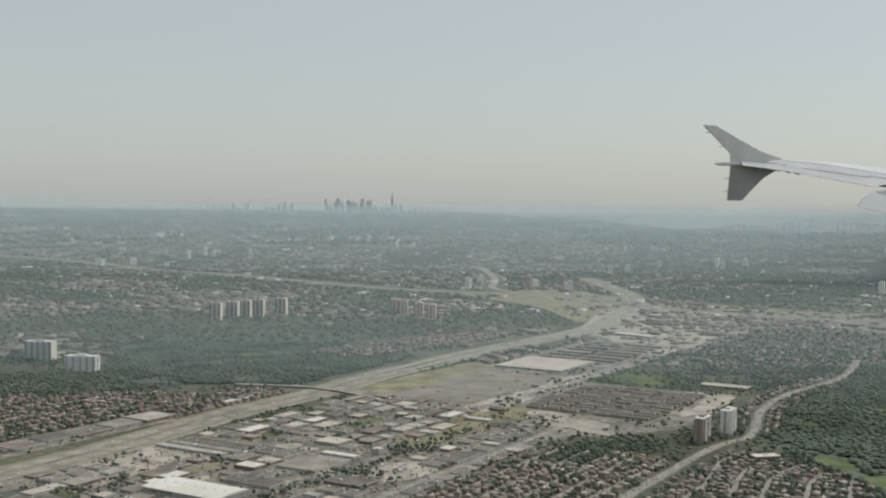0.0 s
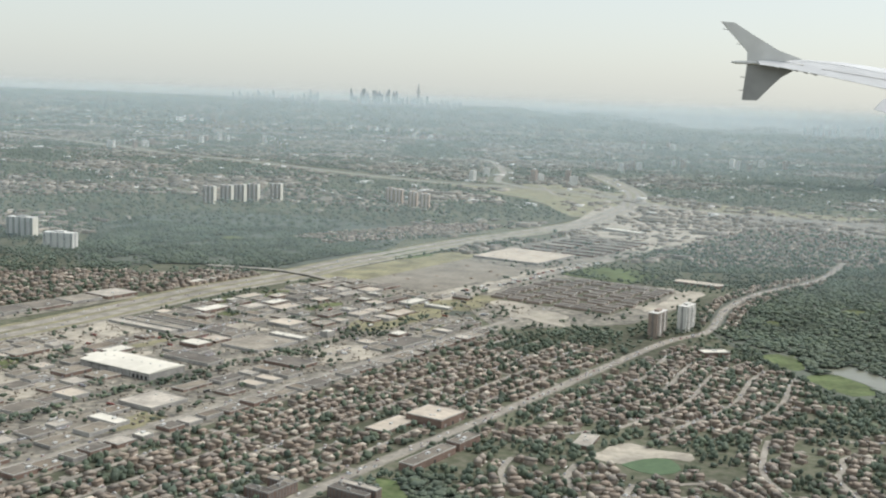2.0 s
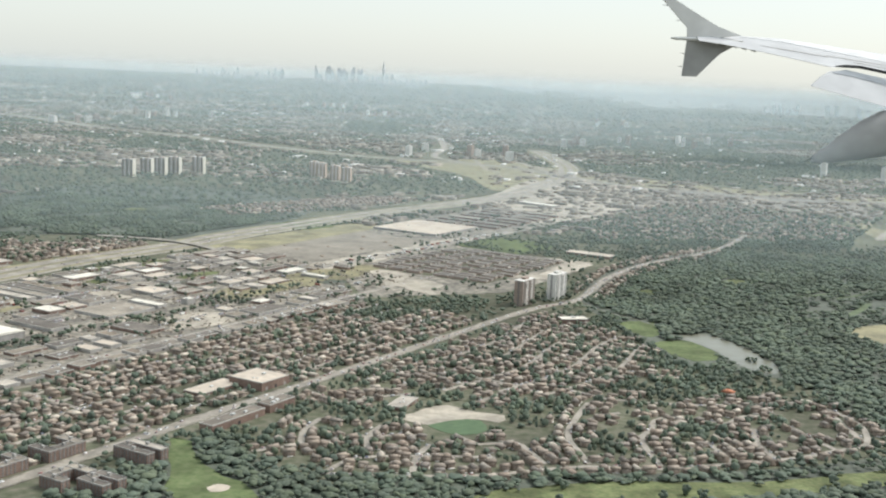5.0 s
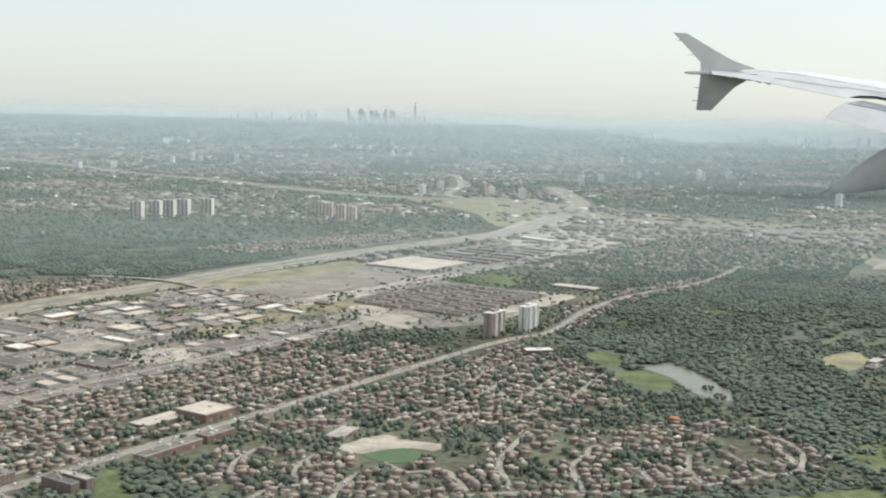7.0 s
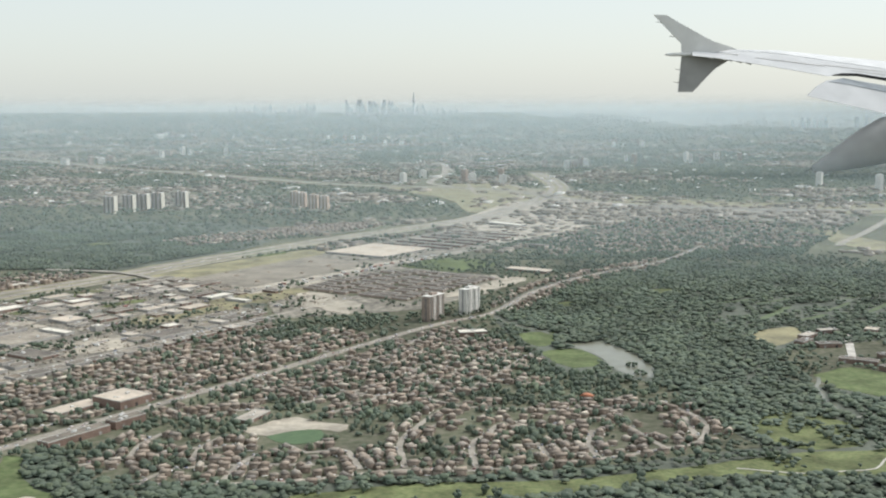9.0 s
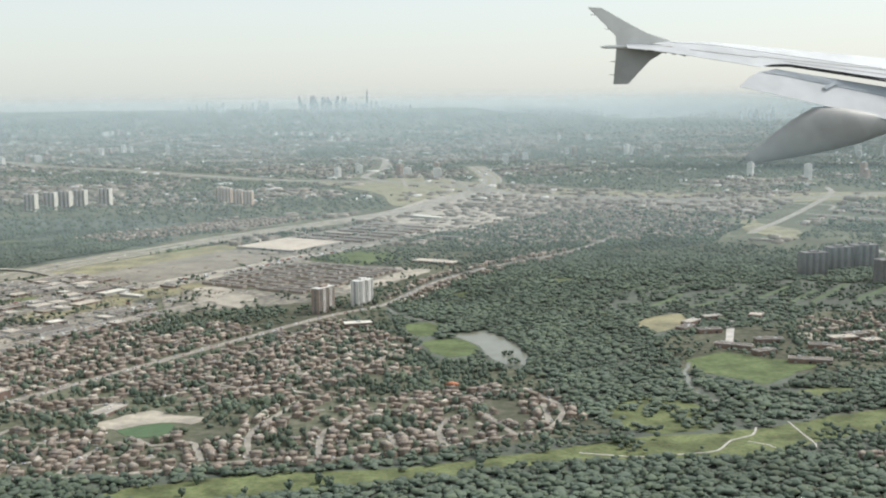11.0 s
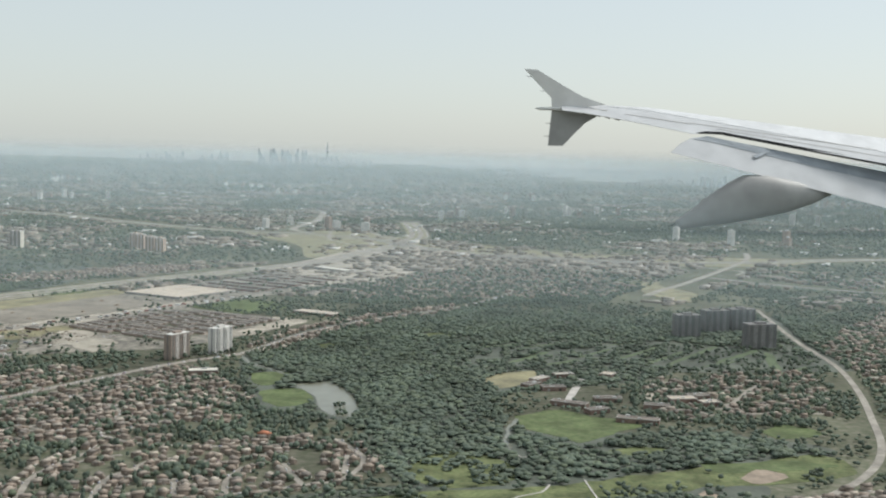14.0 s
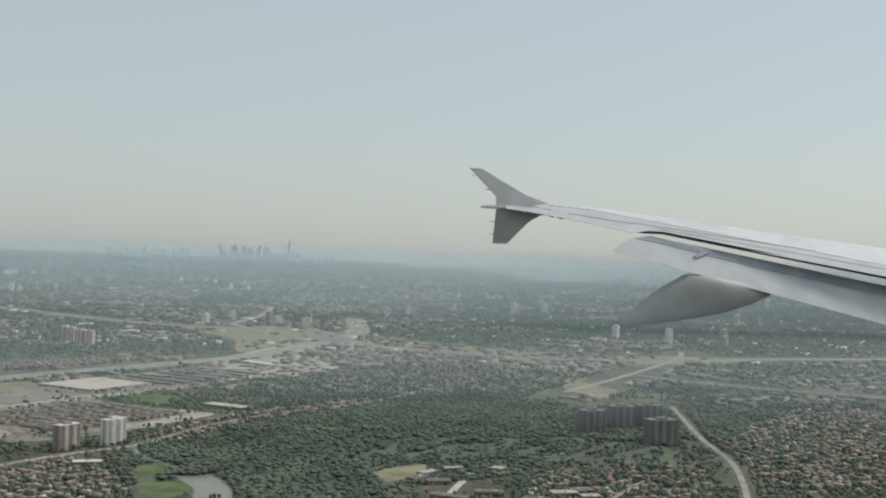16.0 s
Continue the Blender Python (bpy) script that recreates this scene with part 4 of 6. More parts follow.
def court_block(a, b, la, lb, h, opens):
    """A walk-up apartment block round a court that opens to one side: wings, flat roofs with parapets, stair head, windows floor by floor."""
    c = grid(a, b)
    RESERVED.append((c, GRID, la, lb))
    head = group_head("apartment_block", pose(c[0], c[1], 0, 0, 0, math.degrees(GRID)), "brown brick walk-up apartment block round a small court on the avenue", "apartments", "walk-up blocks")
    x, y, d = la / 2, lb / 2, min(la, lb) * 0.36
    wings = [(-x, -x + d, -y, y), (x - d, x, -y, y), (-x + d, x - d, y - d, y) if opens < 0 else (-x + d, x - d, -y, -y + d)]
    for x0, x1, y0, y1 in wings:
        wall = part("wing", boxes((x0, x1, y0, y1, 0, h)), M["brick"], head)
        top = part("roof", boxes((x0 + 0.1, x1 - 0.1, y0 + 0.1, y1 - 0.1, h, h + 0.05)), M["flat"], head)
        part("parapet", boxes((x0 - 0.04, x1 + 0.04, y0 - 0.04, y0 + 0.1, h - 0.05, h + 0.22), (x0 - 0.04, x1 + 0.04, y1 - 0.1, y1 + 0.04, h - 0.05, h + 0.22), (x0 - 0.04, x0 + 0.1, y0 + 0.1, y1 - 0.1, h - 0.05, h + 0.22), (x1 - 0.1, x1 + 0.04, y0 + 0.1, y1 - 0.1, h - 0.05, h + 0.22)), M["panel"], top)
        part("stair_head", boxes(((x0 + x1) / 2 - 0.35, (x0 + x1) / 2 + 0.35, (y0 + y1) / 2 - 0.45, (y0 + y1) / 2 + 0.45, h + 0.05, h + 0.75)), M["panel"], top)
        for k in range(4):
            z = (k + 0.6) * h / 4.2
            for px in np.arange(x0 + 0.6, x1 - 0.3, 1.1):
                for py in (y0, y1):
                    shared("window", block_window, wall, pose(px, py, z))
            for py in np.arange(y0 + 0.6, y1 - 0.3, 1.1):
                for px in (x0, x1):
                    shared("window", block_window, wall, pose(px, py, z, 0, 0, 90))


block_window = Soup()
block_window.add(*block(-0.3, 0.3, -0.03, 0.03, -0.14, 0.2))
block_window = block_window.mesh("window", M["glass"])
white_warehouse(100, 124, 16, 33, 2.3)
# the brown hall beside the avenue
flat_building("school_building", 114, 11, 12.5, 12.5, 2.5, M["brick"], M["beige_roof"], "brick hall with a broad beige flat roof", "hall", units=3)
flat_building("school_wing", 101, 17.5, 17, 7, 0.8, M["brick"], M["beige_roof"], "low wing with a pale flat roof", "hall", units=1)
for a, l, h in ((80, 21, 2.0), (98, 11, 2.3)):
    flat_building("shopping_parade", a, -8.6, l, 4.4, h, M["brick"], M["flat"], "long brick shopping parade on the avenue", "shops", units=4)
for a, b, la, lb, opens in ((35, 7, 11, 7.4, 1), (19, 7, 10, 6.6, 1), (23, -10.5, 10, 7, -1), (25, -19, 7, 8, -1), (45.5, -10, 7, 11, -1)):
    court_block(a, b, la, lb, 2.6, opens)
flat_building("school_building", 0, 0, 12, 5, 1.0, M["brick"], M["flat"], "low school with grey flat roofs beside a pale yard", "school", place=(60, 324), turn=GRID + 0.2, units=3)
flat_building("school_building", 424, 42, 9, 26, 1.3, M["brick"], M["beige_roof"], "low school with pale roofs beside a field", "school", units=3)
flat_building("supermarket", 0, 0, 11, 5.5, 1.8, M["brick"], M["white"], "shop with a white roof near the tower blocks", "shop", place=(118, 449), turn=GRID - 0.8, units=2)
flat_building("distribution_centre", 446.5, 160, 49, 44, 1.2, M["panel"], M["beige_roof"], "vast hall with a pale beige flat roof", "hall", units=9)


def earth_heap(a, b, r):
    """A slumped heap of tipped earth, lumpy in outline."""
    lumps = np.random.default_rng(int(a * 10))
    bm = bmesh.new()
    bmesh.ops.create_icosphere(bm, subdivisions=2, radius=r)
    for v in bm.verts:
        v.co *= lumps.uniform(0.85, 1.15)
        v.co.z = max(v.co.z, 0) * 0.5
    heap = part("earth_heap", bm, M["earth"])
    heap.location = (*grid(a, b), 0.1)
    tagged(heap, "dark heap of tipped earth on a gravel lot", "earth heap", "earth heaps on the lot")


for a, b, r in ((317, 141, 1.3), (326, 164, 1.1), (331, 176, 1.0), (352, 141, 1.2), (389, 166, 1.4), (381, 146, 1.5), (373, 137, 1.1), (345, 158, 0.9)):
    earth_heap(a, b, r)
flat_building("warehouse", 0, 0, 34, 9, 1.6, M["panel"], M["white"], "long low hall with a white roof", "warehouse", place=(124, 858), turn=-0.75, units=0)
for (x, y), (la, lb), t, mt in (((255.5, 408.5), (13, 4), -0.45, M["dark_roof"]), ((276, 385.5), (14, 4.5), -0.25, M["dark_roof"]), ((264, 399), (8, 4), 0.5, M["dark_roof"]), ((248, 452), (9, 4), 0.9, M["flat"]), ((244, 441), (8, 4), 0.9, M["dark_roof"]), ((252, 436), (9, 4), 0.2, M["dark_roof"]), ((258, 462), (8, 3.6), 0.3, M["flat"]), ((276, 465), (6, 5), 1.1, M["beige_roof"]), ((270, 418), (10, 4), 0.1, M["dark_roof"]), ((297, 421), (10, 5.5), 0.2, M["beige_roof"]), ((304, 427), (8, 5), 0.3, M["flat"]), ((306, 416), (7, 5), 0.3, M["beige_roof"]), ((286, 408), (9, 4), -0.2, M["dark_roof"])):
    flat_building("apartment_block", 0, 0, la, lb, 1.6, M["brick"], mt, "low brick flats among trees beside a playing field", "flats", "low flats", turn=t, units=2, place=(x, y))
rng = np.random.default_rng(21)


def overlaps(a, b, la, lb, gap=0.7):
    """True where a plot along the grid would touch a building that stands already."""
    for c, t, l, d in RESERVED:
        if abs(t - GRID) < 0.01:
            ca, cb = to_grid(c)
            if abs(ca - a) < (l + la) / 2 + gap and abs(cb - b) < (d + lb) / 2 + gap:
                return True
    return False


# the units that stand out: place along and across the grid, size, height, roof
for a, b, la, lb, h, kind in ((150, 172, 4.6, 34, 1.0, "flat"), (156.5, 171, 4.6, 34, 1.0, "flat"), (163, 170, 4.6, 32, 1.0, "flat"), (169.5, 169, 4.6, 30, 1.0, "flat"), (140.5, 134, 7.5, 9.5, 1.3, "white"), (157, 117, 23, 18, 1.0, "flat"), (173.5, 117, 4.6, 16, 1.2, "white"), (186, 107.5, 4.6, 3.6, 2.2, "white"), (193, 134, 11, 12, 1.2, "beige_roof"), (122.5, 118, 8, 22, 1.1, "flat"), (210, 188, 4, 4, 1.1, "white"), (216, 185, 5, 3, 1.1, "white"), (274, 148, 3, 7, 1.1, "white"), (259, 143, 5, 5, 1.1, "white"), (268, 108, 4, 13, 1.1, "white"), (207, 88, 7, 5, 1.0, "white"), (74, 87, 15, 14, 1.3, "flat"), (52, 82, 5, 12, 1.1, "white"), (48, 64, 4, 4, 1.0, "white"), (245, 231, 20, 4, 1.1, "white"), (195, 77, 17, 10, 1.1, "flat"), (141, 89, 10, 16, 1.1, "flat")):
    flat_building("industrial_building", a, b, la, lb, h, (M["panel"], M["brick"], M["tower_grey"])[int(rng.integers(3))], M[kind], {"flat": "flat-roofed industrial building with rooftop units", "white": "industrial unit with a white flat roof", "beige_roof": "industrial unit with a beige flat roof"}[kind], "industrial building", "industrial units", units=2 if kind == "flat" else 1, rng=rng)
for b0, depth in ((78, 9), (89, 8), (112, 9), (123, 9), (134, 9), (146, 9), (157, 9), (168, 8), (178, 8), (187, 7)):
    a = -180.0
    while a < 296:
        la, lb = rng.uniform(4, 9) + 9 * rng.random() ** 3, depth * rng.uniform(0.55, 0.95)
        mid, b = a + la / 2, b0 + rng.normal(0, 0.9)
        yard = (150 < mid < 180 and b < 96) or (112 < mid < 152 and b > 164) or (245 < mid and b < 112)
        if not yard and rng.random() < 0.8 and not overlaps(mid, b, la, lb):
            v = rng.random()
            kind = 1 if v < 0.035 else 2 if v < 0.22 else 0
            flat_building("industrial_building", mid, b, la, lb, rng.uniform(0.6, 1.2), (M["panel"], M["brick"], M["tower_grey"])[int(rng.integers(3))], (M["flat"], M["white"], M["beige_roof"])[kind], ("flat-roofed industrial building with rooftop units", "industrial unit with a white flat roof", "industrial unit with a beige flat roof")[kind], "industrial building", "industrial units", units=int(rng.integers(0, 3)), rng=rng)
        a += la + rng.uniform(0.6, 5)
for b0, lo, hi in ((64, -170, 240), (234, -60, 190)):
    a = lo
    while a < hi:
        la, lb = (rng.uniform(4, 9), rng.uniform(4, 6.5)) if b0 < 100 else (rng.uniform(9, 20), rng.uniform(11, 17))
        if not overlaps(a + la / 2, b0, la, lb):
            flat_building("industrial_building", a + la / 2, b0 + rng.normal(0, 0.2), la, lb, rng.uniform(0.8, 1.3), (M["panel"], M["brick"])[int(rng.integers(2))], M["flat"], "low flat-roofed workshop beside a street", "workshop", "workshops", units=int(rng.integers(0, 3)), rng=rng)
        a += la + rng.uniform(0.8, 3)
for i in range(14):
    for j in range(6):
        if rng.random() < 0.1:
            continue
        flat_building("terrace", 311 + 5.9 * i + rng.normal(0, 0.5), 47 + 11 * j + rng.normal(0, 0.9), rng.uniform(2.4, 3.2), rng.uniform(6.5, 9.5), rng.uniform(0.9, 1.4), M["tower_brown"], M["dark_roof"], "row of brown brick terraced houses", "terrace", "new terraces", units=0)
for i in range(14):
    flat_building("industrial_building", 480 + 14 * (i % 7), 140 + 28 * (i // 7), 4.5 + 3 * (i % 2), 22, 1.3, M["brick"], M["flat"], "long narrow industrial shed", "industrial building", "long sheds", units=0)

# ---- parked vehicles ----


def car_shape():
    """A car: body with a narrower cabin."""
    v1, f1 = block(-0.55, 0.55, -0.23, 0.23, 0.04, 0.22)
    v2, f2 = block(-0.3, 0.34, -0.2, 0.2, 0.22, 0.38)
    return np.concatenate([v1, v2]), np.concatenate([f1, f2 + 8])


rng = np.random.default_rng(77)
spots, angles = [], []
for line, off in [(l, 0.75) for l in STREETS] + [(AVENUE, 1.2), (AVENUE, 0.45), (WORKS_STREET, 1.0)]:
    along = np.concatenate([[0], np.cumsum(np.hypot(*np.diff(line, axis=0).T))])
    for at in np.arange(1, along[-1], 2.2):
        if rng.random() < 0.3:
            p = np.array([np.interp(at, along, line[:, 0]), np.interp(at, along, line[:, 1])])
            q = np.array([np.interp(at + 0.5, along, line[:, 0]), np.interp(at + 0.5, along, line[:, 1])])
            d = (q - p) / np.hypot(*(q - p))
            spots.append(p + np.array((-d[1], d[0])) * off * rng.choice((-1, 1)))
            angles.append(math.atan2(d[1], d[0]))
for shift in (-6.6, -5.0, -3.4, 3.4, 5.0, 6.6):
    d = np.gradient(MOTORWAY, axis=0)
    d /= np.hypot(d[:, 0], d[:, 1])[:, None]
    for p, e in zip(MOTORWAY, d):
        if rng.random() < 0.16:
            spots.append(p + np.array((-e[1], e[0])) * shift)
            angles.append(math.atan2(e[1], e[0]))
cars = Soup()
n = len(spots)
cars.many(*car_shape(), np.column_stack([np.array(spots), np.full(n, 0.14)]), np.repeat(rng.uniform(0.9, 1.15, (n, 1)), 3, 1), np.array(angles))
row_at = [(a, b, turn) for a0, b0, na, nb, turn in ((20, 86.5, 26, 1, 0), (150, 88, 30, 1, 0), (186, 112, 22, 2, 0), (60, 131.5, 24, 1, 1), (128, 118, 8, 9, 1), (215, 131, 24, 2, 0), (-40, 131, 30, 1, 0), (30, 151, 34, 2, 0), (150, 151, 40, 2, 0), (118, 5.6, 10, 2, 0)) for a in np.arange(a0, a0 + na * 0.85, 0.85) for b in b0 + np.arange(nb) * 1.5]
row_at = [r for r in row_at if rng.random() < 0.75 and not any(abs((np.array(grid(r[0], r[1])) - c) @ np.array((math.cos(t), math.sin(t)))) < la / 2 + 0.6 and abs((np.array(grid(r[0], r[1])) - c) @ np.array((-math.sin(t), math.cos(t)))) < lb / 2 + 0.6 for c, t, la, lb in RESERVED)]
cars.many(*car_shape(), np.array([(*grid(a, b), 0.12) for a, b, _ in row_at]), np.ones((len(row_at), 3)), np.array([GRID + 1.57 for _ in row_at]))
tagged(new("cars", cars.mesh("cars", M["car"])), "small parked and driving cars in many colours", "cars", kind="stuff")
at = [(a, b) for a in np.arange(-60, 295, 2.3) for b in (84, 95, 106.5, 118, 129, 140, 151.6, 163, 173) if rng.random() < 0.2]
at = [q for q in at if not any(abs((grid(*q) - c) @ np.array((math.cos(t), math.sin(t)))) < la / 2 + 1.2 and abs((grid(*q) - c) @ np.array((-math.sin(t), math.cos(t)))) < lb / 2 + 1.2 for c, t, la, lb in RESERVED)][::3][:100]


def lorry():
    """A lorry with trailer, cab and wheels, built once."""
    head = group_head("lorry", Matrix(), "articulated lorry parked in an industrial yard", "lorry", "lorries in the yards")
    part("trailer", boxes((-1.6, 0.9, -0.27, 0.27, 0.24, 0.85), bevel=0.02), M["car_o"], head)
    part("cab", boxes((1.0, 1.42, -0.25, 0.25, 0.12, 0.66), bevel=0.04), M["car_o"], head)
    for x in (-1.3, -1.0, 0.95, 1.25):
        part("wheel", boxes((x - 0.1, x + 0.1, -0.27, 0.27, 0.0, 0.2), bevel=0.04), M["dark"], head)
    return head


first = lorry()
for i, q in enumerate(at):
    m = pose(*grid(*q), 0.05, 0, 0, math.degrees(GRID + rng.choice((0.0, 1.57, 0.1, 1.4))))
    if i == 0:
        first.matrix_world = m
    else:
        copy_thing(first, m)
for i in range(34):
    a = 300 + 4.6 * i + rng.normal(0, 0.8)
    copy_thing(first, pose(*grid(a, 121 - 0.02 * (a - 300) + rng.choice((-2.6, 2.4))), 0.13, 0, 0, math.degrees(GRID + rng.choice((1.57, 1.4, 0.0)))))
clutter = Soup()
n = 4200
q = np.column_stack([rng.uniform(-180, 300, n), rng.uniform(73, 191, n)])
w = np.array([grid(*c) for c in q])
free_yard = np.ones(n, bool)
for c, t, la, lb in RESERVED:
    d = w - c
    free_yard &= (np.abs(d @ np.array((math.cos(t), math.sin(t)))) > la / 2 + 0.5) | (np.abs(d @ np.array((-math.sin(t), math.cos(t)))) > lb / 2 + 0.5)
w = w[free_yard & ~near_line(WORKS_STREET, w, 2.0)]
n = len(w)
clutter.many(*block(-0.5, 0.5, -0.5, 0.5, 0, 1), np.column_stack([w, np.full(n, 0.03)]), np.column_stack([0.4 + 1.8 * rng.random(n) ** 2, 0.3 + 0.5 * rng.random(n), 0.2 + 0.4 * rng.random(n)]), GRID + rng.choice((0.0, 1.57, 0.4), n))
tagged(new("yard_clutter", clutter.mesh("yard_clutter", M["flat_i"])), "containers, skips and stacked goods in yards", "yard clutter", kind="stuff")

# ---- tower blocks ----


def tower_block(place, w, d, h, turn, body, label, floors=16, bays=5, group="tower blocks", sunlit_end=False, slab=None, cap=None):
    """A slab tower with balcony stacks, window bays and a plant room."""
    z = float(rise(place[1]))
    head = group_head("apartment_tower", pose(place[0], place[1], z, 0, 0, turn), label, "apartment tower", group)
    x, y = w / 2, d / 2
    walls = part("wall", boxes((-x, x, -y, y, 0, h)), body, head)
    top = part("roof", boxes((-x - 0.08, x + 0.08, -y - 0.08, y + 0.08, h, h + 0.25)), cap or M["slab"], head)
    part("plant_room", boxes((-x * 0.35, x * 0.35, -y * 0.5, y * 0.5, h + 0.25, h + 1.1)), body, top)
    # white plate over one end: the sunlight on that face put into colour
    if sunlit_end:
        part("sunlit_end_wall", boxes((x, x + 0.07, -y, y, 0, h)), M["white"], head, "white plate put on for a sunlit end wall")
    step = h / floors
    for i in range(bays):
        cx, bw = -x + (i + 0.5) * w / bays, w / bays
        for s in (-1, 1):
            if i % 2 == 0:
                part("window_bay", boxes(*[(cx - bw * 0.33, cx + bw * 0.33, s * y - 0.03, s * y + 0.03, k * step + step * 0.3, k * step + step * 0.85) for k in range(floors)]), M["glass"], walls)["kind"] = "stuff"
            else:
                part("facade_bay", boxes(*[(cx - bw * 0.45, cx + bw * 0.45, min(s * y, s * (y + 0.4)), max(s * y, s * (y + 0.4)), k * step, k * step + step * 0.4) for k in range(1, floors)]), slab or M["slab"], walls)["kind"] = "stuff"
    for s in (-1, 1):
        part("end_window_strip", boxes(*[(min(s * x, s * (x + 0.03)), max(s * x, s * (x + 0.03)), -y * 0.25, y * 0.25, k * step + step * 0.3, k * step + step * 0.85) for k in range(floors)]), M["glass"], walls)["kind"] = "stuff"
    return head


tower_block((100, 481), 11, 4, 10.5, 61, M["tower_brown"], "brown brick apartment tower with balconies")
tower_block((114.5, 498), 11, 4, 10.8, 61, M["concrete"], "pale concrete apartment tower with balconies")
for x, y, w, d in ((328, 574, 12, 7), (346, 594, 13, 7), (361, 602, 13, 7), (357, 548, 14, 7)):
    tower_block((x, y), w, d, 11.5, 15, M["tower_backlit"], "brown apartment tower darkened as backlit, beside a golf course", 15, 7, slab=M["tower_grey"], cap=M["tower_backlit"])
for x, y in ((-203, 934), (-192, 948), (-184, 960), (-175, 971), (-158, 984)):
    tower_block((x, y), 9.5, 6, 14, -10, M["tower_brown"], "brown apartment tower with an end wall whitened as sunlit", 18, 5, sunlit_end=True)
for x, y in ((-62, 1000), (-54, 988), (-40, 968), (-29, 955)):
    tower_block((x, y), 7.5, 6, 13.2, -8, M["tower_pink"], "tan brick apartment tower above woods", 17, 5)
tower_block((-256, 690), 17, 7, 12, -6, M["tower_grey"], "broad grey apartment slab above houses", 15, 9, sunlit_end=True)
tower_block((-217, 650), 18, 7, 9, -6, M["concrete"], "pale apartment slab with dark window strips", 11, 9)

# ---- far districts and skyline ----
rng = np.random.default_rng(31)


def fan(n, y0, y1, grow=1.6):
    """Places spread over the wedge of far land."""
    y = y0 + (y1 - y0) * rng.random(n) ** grow
    x = 120 + (rng.random(n) * 2 - 1) * (150 + 0.5 * y)
    return np.stack([x, y], 1)


def lumpy(p, size, seed=0.0):
    return np.array([noise.noise((x / size, y / size, seed)) for x, y in p])


pts = np.vstack([fan(22000, 700, 2600, 1.0), fan(8000, 1600, 4300, 1.0)])
rows_a, rows_b = to_grid(pts)                 # most far houses stand in rows along their streets
rows_b = np.where(rng.random(len(pts)) < 0.7, np.round(rows_b / 12) * 12 + rng.normal(0, 1.3, len(pts)), rows_b)
pts = A0 + rows_a[:, None] * ADIR + rows_b[:, None] * BDIR
urban = lumpy(pts, 160, 4.0) + 0.6 * lumpy(pts, 45, 9.0) + np.where((pts[:, 0] > 230) & (pts[:, 1] > 1050), -0.18, 0.1)
keep = (urban > 0.02) & ~inside(NORTH_WOOD, pts) & ~inside(POND_WOOD, pts) & ~near_line(MOTORWAY, pts, 18) & ~near_line(FAR_MOTORWAY, pts, 20) & ~near_line(LINK_ROAD, pts, 20) & ~near_line(SIDE_ROAD, pts, 14) & ~near_line(RAMP, pts, 12) & ~inside(WORKS, pts) & ~inside(HOOD_FAR, pts) & ~inside(HOOD_WEST, pts) & ~inside(HOOD_BAND, pts) & ~inside(RIGHT_WOOD, pts)
pts = pts[keep]
far_blocks = Soup()
bv, bf = block(-0.5, 0.5, -0.5, 0.5, 0, 1)
size = np.stack([rng.uniform(2, 4, len(pts)) + 10 * rng.random(len(pts)) ** 4, rng.uniform(1.8, 4.5, len(pts)), rng.uniform(0.9, 1.7, len(pts))], 1) * (1 + pts[:, 1:2] / 2200)
far_blocks.many(bv, bf, np.column_stack([pts, rise(pts[:, 1])]), size, np.where(rng.random(len(pts)) < 0.5, GRID, GRID + 1.57) + rng.normal(0, 0.1, len(pts)))
jn = np.column_stack([rng.uniform(90, 500, 420), rng.uniform(900, 1230, 420)])
jn = jn[inside(INTERCHANGE, jn) & ~near_line(FAR_MOTORWAY, jn, 9) & ~near_line(MOTORWAY, jn, 9) & ~near_line(LINK_ROAD, jn, 16)]
far_blocks.many(bv, bf, np.column_stack([jn, 0 * jn[:, 0]]), np.stack([rng.uniform(3, 12, len(jn)), rng.uniform(2, 6, len(jn)), rng.uniform(0.9, 1.6, len(jn))], 1), np.full(len(jn), GRID))
for zone, count in ((COMMERCE, 420), (PARKWAY, 200), (MALL, 90)):
    lo, hi = np.min(zone, 0), np.max(zone, 0)
    q = lo + (hi - lo) * rng.random((count, 2))
    q = q[inside(zone, q) & ~near_line(LINK_ROAD, q, 16) & ~near_line(MOTORWAY, q, 14) & ~near_line(FAR_MOTORWAY, q, 12)]
    far_blocks.many(bv, bf, np.column_stack([q, 0 * q[:, 0]]), np.stack([rng.uniform(2, 11, len(q)), rng.uniform(2, 6, len(q)), rng.uniform(0.6, 1.4, len(q))], 1), GRID + rng.normal(0, 0.2, len(q)))
tagged(new("far_buildings", far_blocks.mesh("far_buildings", M["flat_i"])), "low pale roofs of distant districts", "buildings", kind="stuff")
halls = Soup()
q = np.vstack([fan(420, 1000, 2400, 1.0), fan(420, 2000, 4000, 1.0), np.column_stack([rng.normal(470, 50, 22), rng.normal(1950, 45, 22)]), np.column_stack([rng.normal(-420, 110, 34), rng.normal(2050, 80, 34)])])
q = q[~near_line(LINK_ROAD, q, 24) & ~near_line(FAR_MOTORWAY, q, 20) & ~near_line(SIDE_ROAD, q, 16)]
n = len(q)
halls.many(bv, bf, np.column_stack([q, rise(q[:, 1])]), np.column_stack([4 + 16 * rng.random(n) ** 2, 3 + 7 * rng.random(n) ** 2, rng.uniform(1.2, 2.4, n)]) * (0.7 + q[:, 1:2] / 5000), GRID + rng.normal(0, 0.3, n))
tagged(new("far_halls", halls.mesh("far_halls", M["slab"])), "bright flat roofs of distant halls and malls", "buildings", kind="stuff")
